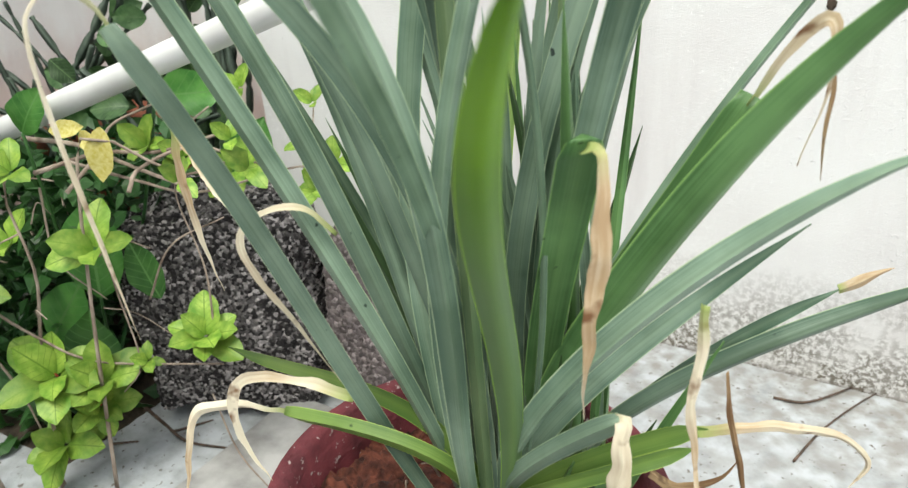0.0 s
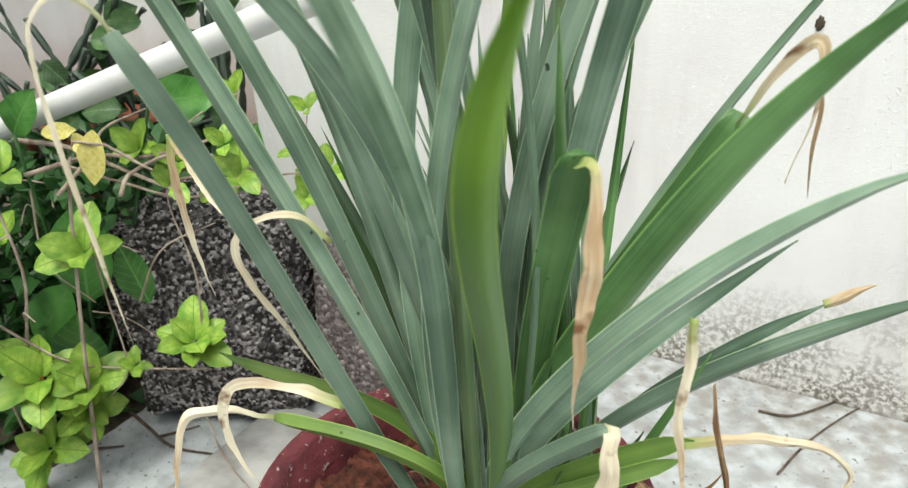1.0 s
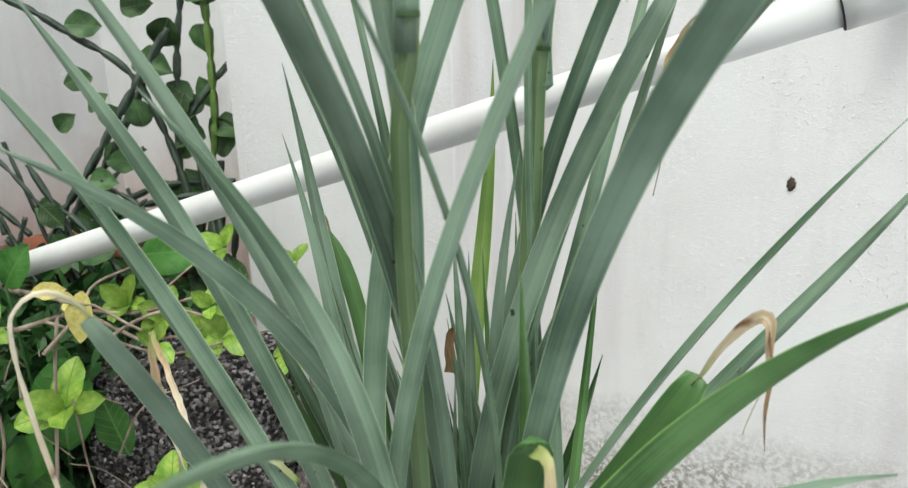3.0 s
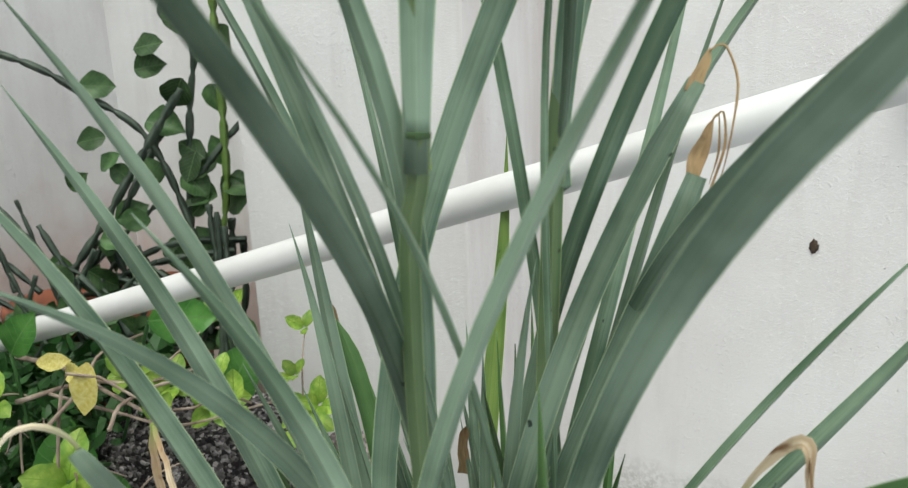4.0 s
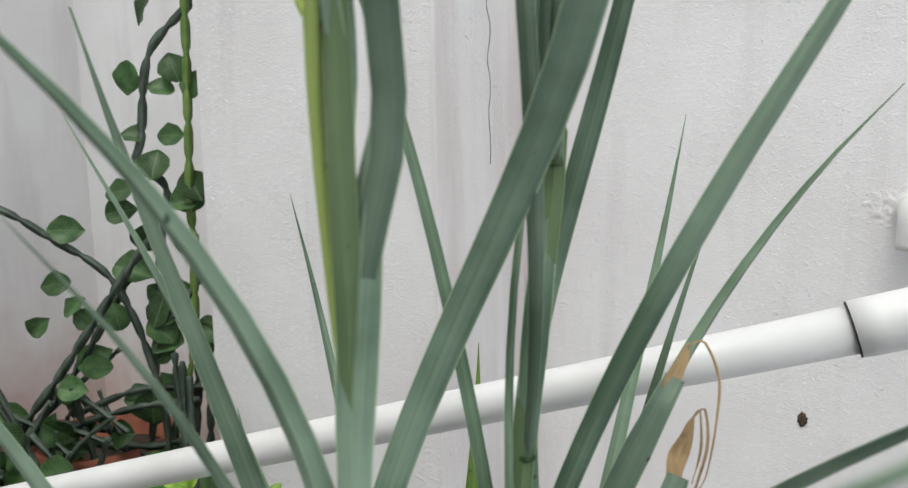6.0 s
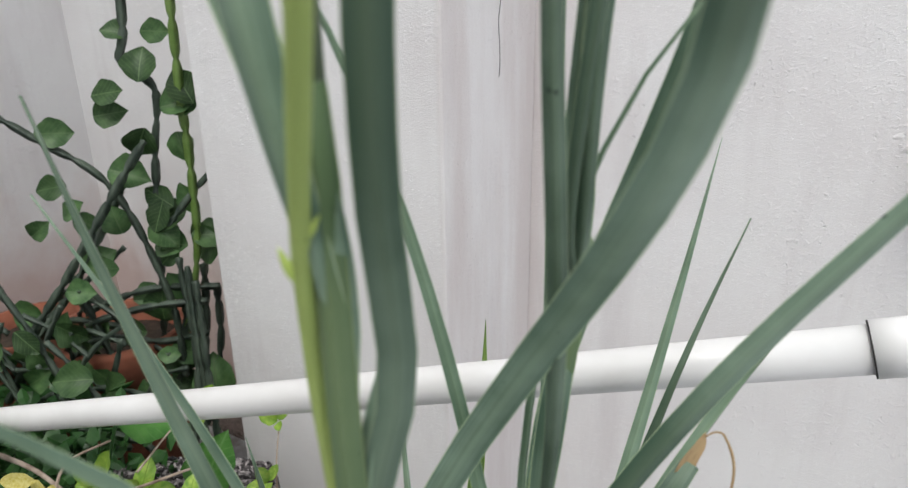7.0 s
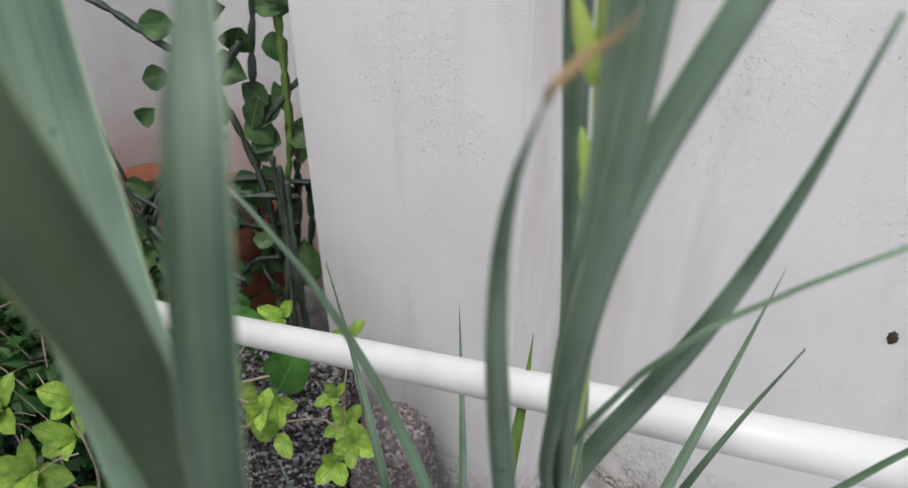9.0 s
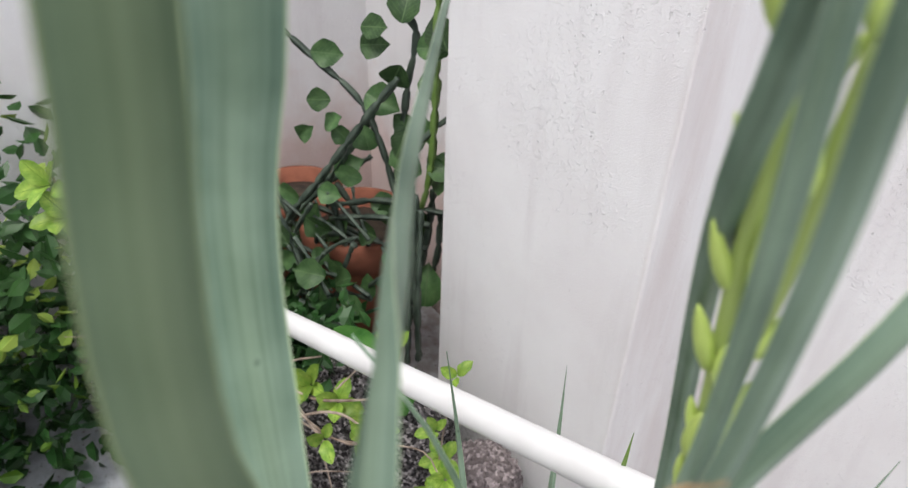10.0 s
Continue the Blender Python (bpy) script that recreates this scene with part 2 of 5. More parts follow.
f_mix.inputs[7].default_value = (0.27, 0.25, 0.23, 1)
fl.new(f_mix.outputs[2], fb.inputs["Base Color"])
PVC = mat("white_pvc", (0.66, 0.65, 0.645), (0.76, 0.755, 0.755), 9, 0.35, 0.03, 60)


def pebble_mat(name, lo, hi, scale):
    m = mat(name, lo, hi, 30, 0.95, 0.6, 260)
    n, l = m.node_tree.nodes, m.node_tree.links
    tc = n.new("ShaderNodeTexCoord")
    v = n.new("ShaderNodeTexVoronoi")
    v.inputs["Scale"].default_value = scale
    l.new(tc.outputs["Object"], v.inputs["Vector"])
    r = n.new("ShaderNodeValToRGB")
    r.color_ramp.elements[0].position, r.color_ramp.elements[1].position = 0.36, 0.85
    mid = tuple(0.65 * a + 0.35 * c for a, c in zip(lo, hi))
    r.color_ramp.elements[0].color, r.color_ramp.elements[1].color = (*lo, 1), (*hi, 1)
    e = r.color_ramp.elements.new(0.66)
    e.color = (*mid, 1)
    bp = n.new("ShaderNodeBump")
    bp.inputs["Strength"].default_value, bp.inputs["Distance"].default_value = 1.0, 0.006
    bp.invert = True
    l.new(v.outputs["Distance"], bp.inputs["Height"])
    l.new(bp.outputs[0], n["Principled BSDF"].inputs["Normal"])
    bw = n.new("ShaderNodeRGBToBW")
    l.new(v.outputs["Color"], bw.inputs[0])
    l.new(bw.outputs[0], r.inputs[0])
    l.new(r.outputs[0], n["Principled BSDF"].inputs["Base Color"])
    return m


STONE = pebble_mat("porous_dark_stone", (0.018, 0.015, 0.016), (0.46, 0.42, 0.42), 150)
CLAY = mat("terracotta", (0.15, 0.045, 0.024), (0.30, 0.105, 0.060), 12, 0.85, 0.2, 80)
POTRED = mat("red_painted_clay", (0.075, 0.012, 0.018), (0.20, 0.038, 0.050), 22, 0.8, 0.9, 110, fleck=((0.4, 0.33, 0.32), 0.64))
GREYSTONE = pebble_mat("pink_grey_stone", (0.14, 0.115, 0.115), (0.42, 0.36, 0.36), 120)
SOIL = mat("red_soil", (0.035, 0.011, 0.008), (0.19, 0.058, 0.035), 60, 0.95, 1.0, 160)
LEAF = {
    # olive of the sheaths, kept darker to paint in shade on blades near the camera
    "sheath": leaf_mat("olive_shaded", (0.045, 0.078, 0.040), (0.125, 0.172, 0.105), 0.5),
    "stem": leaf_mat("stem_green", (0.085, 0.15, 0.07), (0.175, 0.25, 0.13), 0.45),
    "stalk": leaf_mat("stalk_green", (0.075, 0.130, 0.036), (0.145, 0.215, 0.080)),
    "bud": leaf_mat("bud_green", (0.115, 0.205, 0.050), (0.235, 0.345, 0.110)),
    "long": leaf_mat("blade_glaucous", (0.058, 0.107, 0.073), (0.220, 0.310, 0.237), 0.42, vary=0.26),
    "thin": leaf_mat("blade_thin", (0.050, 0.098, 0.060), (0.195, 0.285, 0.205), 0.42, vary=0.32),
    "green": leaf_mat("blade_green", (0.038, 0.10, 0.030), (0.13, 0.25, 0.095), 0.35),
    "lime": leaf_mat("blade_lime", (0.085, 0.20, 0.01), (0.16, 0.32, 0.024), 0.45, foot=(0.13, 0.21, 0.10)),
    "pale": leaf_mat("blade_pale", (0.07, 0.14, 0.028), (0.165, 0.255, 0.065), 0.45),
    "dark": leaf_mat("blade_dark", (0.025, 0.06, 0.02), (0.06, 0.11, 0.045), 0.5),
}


DRY = {
    "cream": leaf_mat("dry_cream", (0.46, 0.32, 0.19), (0.80, 0.72, 0.56), 0.8, 4, 0.1, (0.20, 0.10, 0.05), foot=(0.30, 0.36, 0.12)),
    "brown": leaf_mat("dry_brown", (0.16, 0.09, 0.045), (0.48, 0.34, 0.19), 0.8, 4, 0.15, (0.09, 0.05, 0.03)),
}
VINE_STEM = mat("vine_stem", (0.022, 0.036, 0.026), (0.085, 0.115, 0.085), 45, 0.55, 0.2, 120, stretch=(1, 1, 0.35))
VINE_GREEN = mat("vine_stem_young", (0.10, 0.18, 0.03), (0.17, 0.27, 0.07), 30, 0.5, 0.2, 120)
VINE_LEAF = vein_mat("vine_leaf", (0.022, 0.060, 0.018), (0.075, 0.140, 0.050), (0.09, 0.15, 0.06), 0.45, 0.5)
BROAD = vein_mat("broad_leaf", (0.014, 0.05, 0.012), (0.04, 0.105, 0.026), (0.05, 0.11, 0.035), 0.36)
LIME_LEAF = vein_mat("young_leaf", (0.105, 0.225, 0.024), (0.32, 0.435, 0.078), (0.14, 0.25, 0.03))
YELLOW_LEAF = mat("yellow_leaf", (0.50, 0.42, 0.08), (0.62, 0.56, 0.22), 14, 0.55, 0.2, 90)
RED_BUD = mat("red_bud", (0.45, 0.04, 0.03), (0.6, 0.09, 0.05), 40, 0.5, 0.1, 90)
TWIG = mat("dry_twig", (0.18, 0.13, 0.10), (0.42, 0.34, 0.28), 40, 0.9, 0.6, 160, stretch=(1, 1, 0.4))
TWIG_DARK = mat("dark_twig", (0.045, 0.03, 0.022), (0.15, 0.10, 0.075), 40, 0.9, 0.5, 160)
ROOTDARK = mat("dark_litter", (0.015, 0.012, 0.008), (0.07, 0.05, 0.035), 30, 0.95, 0.8, 120)
CEMENT = mat("grey_cement", (0.26, 0.25, 0.245), (0.46, 0.45, 0.445), 14, 0.85, 0.4, 90)
RUBBER = mat("dark_seal", (0.02, 0.02, 0.02), (0.05, 0.05, 0.05), 40, 0.6, 0.1, 90)


# ---- builders ----
def link(name, bm, material, parent=None, label="", smooth=True):
    me = bpy.data.meshes.new(name)
    bmesh.ops.recalc_face_normals(bm, faces=bm.faces)
    bm.to_mesh(me)
    bm.free()
    me.materials.append(material)
    if smooth:
        for p in me.polygons:
            p.use_smooth = True
    ob = new(name, me)
    if parent:
        ob.parent = parent
        ob.matrix_parent_inverse = parent.matrix_basis.inverted()
    if label:
        ob["label"] = label
    return ob


def part(name, bm, material, parent, label="", smooth=True):
    return link(name, bm, material, parent, label, smooth)


def holder(name, at_, label, category, group="", kind=""):
    ob = new(name)
    ob.location = at_
    ob.empty_display_size = 0.02
    ob.matrix_basis = Matrix.Translation(at_)
    return tagged(ob, label, category, group, kind)


def spline(pts, n):
    """Smooth curve through the points: n + 1 places."""
    p = [Vector(q) for q in pts]
    p = [p[0] * 2 - p[1], *p, p[-1] * 2 - p[-2]]
    seg = [(p[i + 1] - p[i]).length for i in range(1, len(p) - 2)]
    total, out = sum(seg), []
    for k in range(n + 1):
        d, i = total * k / n, 0
        while i < len(seg) - 1 and d > seg[i]:
            d -= seg[i]
            i += 1
        t = min(1, d / max(seg[i], 1e-6))
        a, b, c, e = p[i], p[i + 1], p[i + 2], p[i + 3]
        out.append(0.5 * ((2 * b) + (c - a) * t + (2 * a - 5 * b + 4 * c - e) * t * t + (3 * b - a - 3 * c + e) * t ** 3))
    return out


def ribbon(pts, width, tip, n=22, thick=0.0022, face=(0.5, -0.8, 0.2), twist=0.0, fold=0.18, ragged=0.0, start=0.75, keel=True):
    """A blade along the curve: lens-shaped section with a folded midrib, tapering over the last part."""
    bm = bmesh.new()
    uv = bm.loops.layers.uv.new("UVMap")
    c = spline(pts, n)
    f = Vector(face).normalized()
    rings, info = [], {}
    for k, q in enumerate(c):
        u = k / n
        tan = (c[min(k + 1, n)] - c[max(k - 1, 0)]).normalized()
        side = tan.cross(f)
        side = side.normalized() if side.length > 1e-4 else Vector((1, 0, 0))
        a = twist * (u - 0.4)
        side = Matrix.Rotation(a, 3, tan) @ side
        nor = side.cross(tan).normalized()
        w = width * (start + (1 - start) * min(1, u / 0.38))
        if u > 1 - tip:
            w *= max(0.03 if tip > 0.06 else 0.72, (1 - ((u - 1 + tip) / tip) ** 2.2))
        w *= 1 + ragged * noise.noise(q * 60)
        h = max(0.0004, thick * (0.35 + 0.65 * w / width))
        r = [q - side * w / 2, q - side * w / 4 + nor * (h * 0.5 + fold * w * 0.12), q + nor * (h + fold * w * 0.2), q + side * w / 4 + nor * (h * 0.5 + fold * w * 0.12), q + side * w / 2,
             q + side * w / 4 - nor * (h * 0.5 - fold * w * 0.12), q - nor * (h - fold * w * 0.2), q - side * w / 4 - nor * (h * 0.5 - fold * w * 0.12)]
        vs = [bm.verts.new(x) for x in r]
        for j, v in enumerate(vs):
            info[v] = (j / 4 if j <= 4 else (8 - j) / 4, u * len(c) * 0.1)
        rings.append(vs)
    for a, b in zip(rings, rings[1:]):
        for j in range(8):
            face_ = bm.faces.new((a[j], a[(j + 1) % 8], b[(j + 1) % 8], b[j]))
    for a, b in zip(rings, rings[1:]):
        for j in (0, 2, 4) if keel else (0, 4):
            bm.edges.get((a[j], b[j])).smooth = False
    bm.faces.new(rings[0])
    bm.faces.new(rings[-1])
    for fc in bm.faces:
        for lp in fc.loops:
            lp[uv].uv = info[lp.vert]
    return bm


def tube(pts, r0, r1, n=14, m=8, closed=True):
    bm = bmesh.new()
    c = spline(pts, n)
    rings = []
    ref = Vector((0.31, 0.22, 0.92))
    for k, q in enumerate(c):
        tan = (c[min(k + 1, n)] - c[max(k - 1, 0)]).normalized()
        s = tan.cross(ref)
        s = s.normalized() if s.length > 1e-3 else tan.cross(Vector((1, 0, 0))).normalized()
        o = tan.cross(s)
        r = r0 + (r1 - r0) * k / n
        rings.append([bm.verts.new(q + r * (math.cos(2 * math.pi * j / m) * s + math.sin(2 * math.pi * j / m) * o)) for j in range(m)])
    for a, b in zip(rings, rings[1:]):
        for j in range(m):
            bm.faces.new((a[j], a[(j + 1) % m], b[(j + 1) % m], b[j]))
    if closed:
        bm.faces.new(rings[0])
        bm.faces.new(rings[-1])
    return bm


def lathe(profile, m=48, centre=(0, 0, 0), wob=0.0):
    bm = bmesh.new()
    rings = []
    for r, z in profile:
        rings.append([bm.verts.new((centre[0] + r * (1 + wob * noise.noise(Vector((math.cos(2 * math.pi * j / m), math.sin(2 * math.pi * j / m), z * 6)))) * math.cos(2 * math.pi * j / m),
                                    centre[1] + r * math.sin(2 * math.pi * j / m), centre[2] + z)) for j in range(m)])
    for a, b in zip(rings, rings[1:]):
        for j in range(m):
            bm.faces.new((a[j], a[(j + 1) % m], b[(j + 1) % m], b[j]))
    bm.faces.new(rings[0])
    bm.faces.new(rings[-1])
    return bm


def box(x0, x1, y0, y1, z0, z1, bevel=0.0):
    bm = bmesh.new()
    bmesh.ops.create_cube(bm, size=1)
    bmesh.ops.scale(bm, vec=(x1 - x0, y1 - y0, z1 - z0), verts=bm.verts)
    bmesh.ops.translate(bm, vec=((x0 + x1) / 2, (y0 + y1) / 2, (z0 + z1) / 2), verts=bm.verts)
    if bevel:
        bmesh.ops.bevel(bm, geom=bm.edges[:], offset=bevel, segments=3, affect="EDGES", profile=0.5)
    return bm


# ---- structure ----
tagged(link("ground", box(-150, 150, -300, 0.0, -0.3, 0.0), FLOOR, smooth=False), "pale painted concrete floor with dark grime specks", "floor", kind="structure")
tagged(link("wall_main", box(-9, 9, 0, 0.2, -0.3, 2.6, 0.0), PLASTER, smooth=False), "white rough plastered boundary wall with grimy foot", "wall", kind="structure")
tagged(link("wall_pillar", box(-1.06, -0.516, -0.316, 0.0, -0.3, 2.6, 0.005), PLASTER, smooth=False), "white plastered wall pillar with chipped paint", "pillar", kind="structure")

# side wall added to block sky from the left, so the corner gets darker
tagged(link("added_wall_left", box(-2.15, -1.95, -6, 0.0, -0.3, 3.0), PLASTER, smooth=False), "white plastered side wall added to keep skylight out of the corner", "wall", kind="structure")
# unseen wall added behind the camera to cut and bounce light from there
tagged(link("added_wall_behind", box(-9, 9, -2.95, -2.75, -0.3, 2.9), PLASTER, smooth=False), "plain white plastered wall added out of view behind the camera to shape the light", "wall", kind="structure")

# dark chip in the plaster and hairline crack where the pillar was plastered
bm = bmesh.new()
bmesh.ops.create_icosphere(bm, subdivisions=3, radius=1)
for v in bm.verts:
    p = v.co * (1 + 0.5 * noise.noise(v.co * 2.3))
    v.co = Vector((-0.013 + p.x * 0.007, -0.001 + p.y * 0.003, 0.733 + p.z * 0.012))
tagged(link("wall_chip", bm, ROOTDARK), "small dark chip stuck on the wall", "chip")
crack = [(-0.5155, -0.14 + 0.005 * math.sin(k * 1.9) + 0.003 * math.sin(k * 4.1), 1.16 + k * 0.03) for k in range(22)]
tagged(link("wall_crack", tube(crack, 0.0006, 0.0004, 120, 5), ROOTDARK), "dark hairline crack in the pillar plaster", "crack", kind="structure")

# sloping drain pipe
A, D = Vector((0.066, -0.570, 1.024)), Vector((-1, -0.145, -0.323))
pipe = holder("drain_pipe", A, "white plastic drain pipe sloping along the wall", "pipe")
part("pipe_tube", tube([A + D * 1.6, A + D * 0.8, A - D * 0.0], 0.0212, 0.0212, 8, 32), PVC, pipe)
part("coupling", tube([A, A - D * 0.06, A - D * 0.12], 0.0250, 0.0250, 6, 32), PVC, pipe)
part("pipe_tube", tube([A - D * 0.12, A - D * 0.4, A - D * 0.9], 0.0212, 0.0212, 8, 32), PVC, pipe)

part("seal_ring", tube([A - D * 0.0012, A, A + D * 0.0012], 0.0246, 0.0246, 2, 32), RUBBER, pipe, "dark rubber seal in the joint")
# elbow stub in the wall, with the plaster broken round it
tap = holder("pipe_outlet", (0.125, 0.0, 1.078), "white plastic pipe elbow set in broken plaster", "pipe outlet")
part("elbow", tube([(0.125, 0.03, 1.082), (0.125, -0.02, 1.082), (0.125, -0.042, 1.076), (0.125, -0.05, 1.055), (0.125, -0.05, 1.03)], 0.024, 0.024, 16, 28), PVC, tap)
part("collar", tube([(0.125, 0.002, 1.082), (0.125, -0.006, 1.082), (0.125, -0.014, 1.082)], 0.029, 0.027, 4, 28), PVC, tap)
bm = bmesh.new()
bmesh.ops.create_grid(bm, x_segments=56, y_segments=56, size=1)
for v in bm.verts:
    x, z = v.co.x * 0.075 + 0.105, v.co.y * 0.06 + 1.078
    fade = max(0.0, 1 - v.co.length ** 2)
    v.co = Vector((x, 0.002 - fade * (0.002 + 0.006 * abs(noise.noise(Vector((x * 60, 3, z * 60)))) + 0.002 * noise.noise(Vector((x * 170, 8, z * 170)))), z))
tagged(link("plaster_patch", bm, PLASTER), "rough broken white plaster patch round the pipe stub", "plaster patch", kind="structure")

# porous stone
def pebbly(centre, half, boxy, sub, grain, seed, turn):
    spin = Matrix.Rotation(radians(turn), 3, "Z")
    bm = bmesh.new()
    bmesh.ops.create_icosphere(bm, subdivisions=sub, radius=1)
    off = Vector((seed * 3.1, seed * 1.7, seed))
    for v in bm.verts:
        p = v.co.copy()
        k = max(abs(p.x), abs(p.y), abs(p.z))
        p = p.lerp(p / k, boxy)
        p *= 1 + 0.09 * noise.noise(p * 1.6 + off) + 0.03 * noise.noise(p * 5 + off)
        q = Vector((p.x * half[0], p.y * half[1], p.z * half[2]))
        d = noise.voronoi(q * (1 / grain) + off)[0]
        q += v.co * (grain * 1.35) * (0.5 - d[0])
        v.co = spin @ q + Vector(centre)
    return bm


tagged(link("stone_block", pebbly((-0.960, -0.565, 0.232), (0.195, 0.115, 0.240), 0.5, 7, 0.0085, 2, 33), STONE), "dark porous pebbly stone block on the floor", "stone")
tagged(link("stone_block", pebbly((-0.70, -0.45, 0.20), (0.080, 0.075, 0.205), 0.5, 6, 0.010, 5, 20), GREYSTONE), "smaller pinkish grey rough stone beside the dark one", "stone")
tagged(link("cement_slab", box(-0.84, -0.36, -1.5, -0.56, 0.0, 0.035, 0.008), CEMENT), "low grey cement slab on the floor", "slab")

# clay pots behind the stone
def clay_pot(name, at_, r, h, label):
    p = holder(name, at_, label, "pot")
    part("pot_body", lathe([(r * 0.66, 0.0), (r * 0.68, 0.01), (r * 0.93, h * 0.82), (r * 0.93, h * 0.84), (r, h * 0.85), (r * 1.02, h * 0.97), (r, h), (r * 0.9, h), (r * 0.88, h * 0.85)], 48, at_), CLAY, p)
    part("soil", lathe([(r * 0.88, h * 0.80), (r * 0.87, h * 0.9), (r * 0.4, h * 0.92), (0.01, h * 0.93)], 32, at_), ROOTDARK, p, "dark dry soil")
    return p


clay_pot("clay_pot", (-1.43, -0.33, 0.0), 0.155, 0.55, "tall terracotta pot overgrown by the vine")
clay_pot("clay_pot", (-1.77, -0.36, 0.0), 0.14, 0.48, "weathered low terracotta pot against the wall")

# pot
PC = (-0.175, -0.955, 0.0)
rng_pot = random.Random(9)
pot = holder("plant_pot", PC, "red painted clay pot with worn rim", "pot")
part("pot_body", lathe([(0.12, 0.0), (0.125, 0.005), (0.17, 0.33), (0.185, 0.335), (0.195, 0.36), (0.195, 0.40), (0.188, 0.415), (0.17, 0.41), (0.165, 0.36), (0.16, 0.34)], 56, PC), POTRED, pot)
bm = bmesh.new()
bmesh.ops.create_grid(bm, x_segments=90, y_segments=90, size=1)
for v in bm.verts:
    r_ = max(abs(v.co.x), abs(v.co.y))
    flat = v.co.to_2d()
    flat = flat.normalized() * r_ * 0.167 if flat.length > 1e-6 else flat
    p = Vector((PC[0] + flat.x, PC[1] + flat.y, 0))
    lump = 0.014 * noise.noise(p * 28) + 0.018 * abs(noise.noise(p * 75)) + 0.008 * noise.noise(p * 170)
    v.co = Vector((p.x, p.y, 0.366 + lump - 0.012 * r_ ** 4))
part("soil", bm, SOIL, pot, "crumbly red soil")
for k in range(7):
    a_ = rng_pot.uniform(0, 6.28)
    p = Vector((PC[0] + math.cos(a_) * rng_pot.uniform(0.05, 0.14), PC[1] + math.sin(a_) * rng_pot.uniform(0.05, 0.14), 0.375))
    d_ = Vector((rng_pot.uniform(-1, 1), rng_pot.uniform(-1, 1), rng_pot.uniform(0.1, 0.7))).normalized() * rng_pot.uniform(0.02, 0.05)
    part("root", tube([p - Vector((0, 0, 0.008)), p + d_ * 0.5 + Vector((0, 0, 0.006)), p + d_], 0.0017, 0.0008, 10, 6), TWIG, pot, "dry root end in the soil")

# plant
plant = holder("sword_leaf_plant", (-0.13, -0.95, 0.37), "tall potted plant with long grey-green sword leaves, some with dry tips", "plant")
rng = random.Random(4)


def bezier(ctrl, n=24):
    c, out = [Vector(q) for q in ctrl], []
    for k in range(n + 1):
        w, t = c[:], k / n
        while len(w) > 1:
            w = [p.lerp(q, t) for p, q in zip(w, w[1:])]
        out.append(w[0])
    return out


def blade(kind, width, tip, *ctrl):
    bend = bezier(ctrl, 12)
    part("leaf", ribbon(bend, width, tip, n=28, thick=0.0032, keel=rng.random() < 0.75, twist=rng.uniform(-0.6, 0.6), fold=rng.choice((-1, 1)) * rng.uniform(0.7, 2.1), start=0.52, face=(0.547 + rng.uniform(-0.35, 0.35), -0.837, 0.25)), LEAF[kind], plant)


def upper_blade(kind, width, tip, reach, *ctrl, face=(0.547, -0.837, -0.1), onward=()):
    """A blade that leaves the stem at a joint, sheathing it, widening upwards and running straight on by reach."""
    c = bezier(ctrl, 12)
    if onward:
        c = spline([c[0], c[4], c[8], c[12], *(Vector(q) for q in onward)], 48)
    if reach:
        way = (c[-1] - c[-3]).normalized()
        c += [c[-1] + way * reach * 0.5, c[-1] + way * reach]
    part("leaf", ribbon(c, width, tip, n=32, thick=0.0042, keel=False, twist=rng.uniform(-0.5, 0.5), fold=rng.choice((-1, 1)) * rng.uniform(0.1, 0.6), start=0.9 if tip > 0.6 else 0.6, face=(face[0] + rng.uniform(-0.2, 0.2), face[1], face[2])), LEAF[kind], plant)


def sheath(kind, width, tip, *ctrl):
    """A leaf sheath wrapped round the stem above a joint."""
    c = bezier(ctrl, 12)
    sh = part("sheath", ribbon(c, width, tip, n=20, thick=0.0062, fold=0.05, start=0.72), LEAF[kind], plant, "grey-green leaf sheath")
    d = (c[1] - c[0]).normalized()
    part("node", ribbon([c[0] - d * 0.0018, c[0], c[0] + d * 0.0018], width * 0.76, 0.01, n=6, thick=0.0068, fold=0.0, start=1.0), LEAF["dark"], sh, "dark ring at the stem joint")


def dry(kind, width, tip, *pts):
    c = [p + Vector((noise.noise(p * 45), noise.noise(p * 45 + Vector((7, 0, 0))), noise.noise(p * 45 + Vector((0, 7, 0))))) * width * 0.16 for p in spline(pts, 20)]
    part("dry_tip", ribbon(c, width * 0.8, tip, n=44, thick=0.0003, twist=rng.choice((-1, 1)) * (rng.uniform(1.2, 2.6) if len(pts) > 3 else 0.25), fold=rng.choice((-1, 1)) * rng.uniform(0.5, 1.3), ragged=0.35, start=0.9), DRY[kind], plant, "withered papery " + ("cream" if kind == "cream" else "brown") + " leaf end")


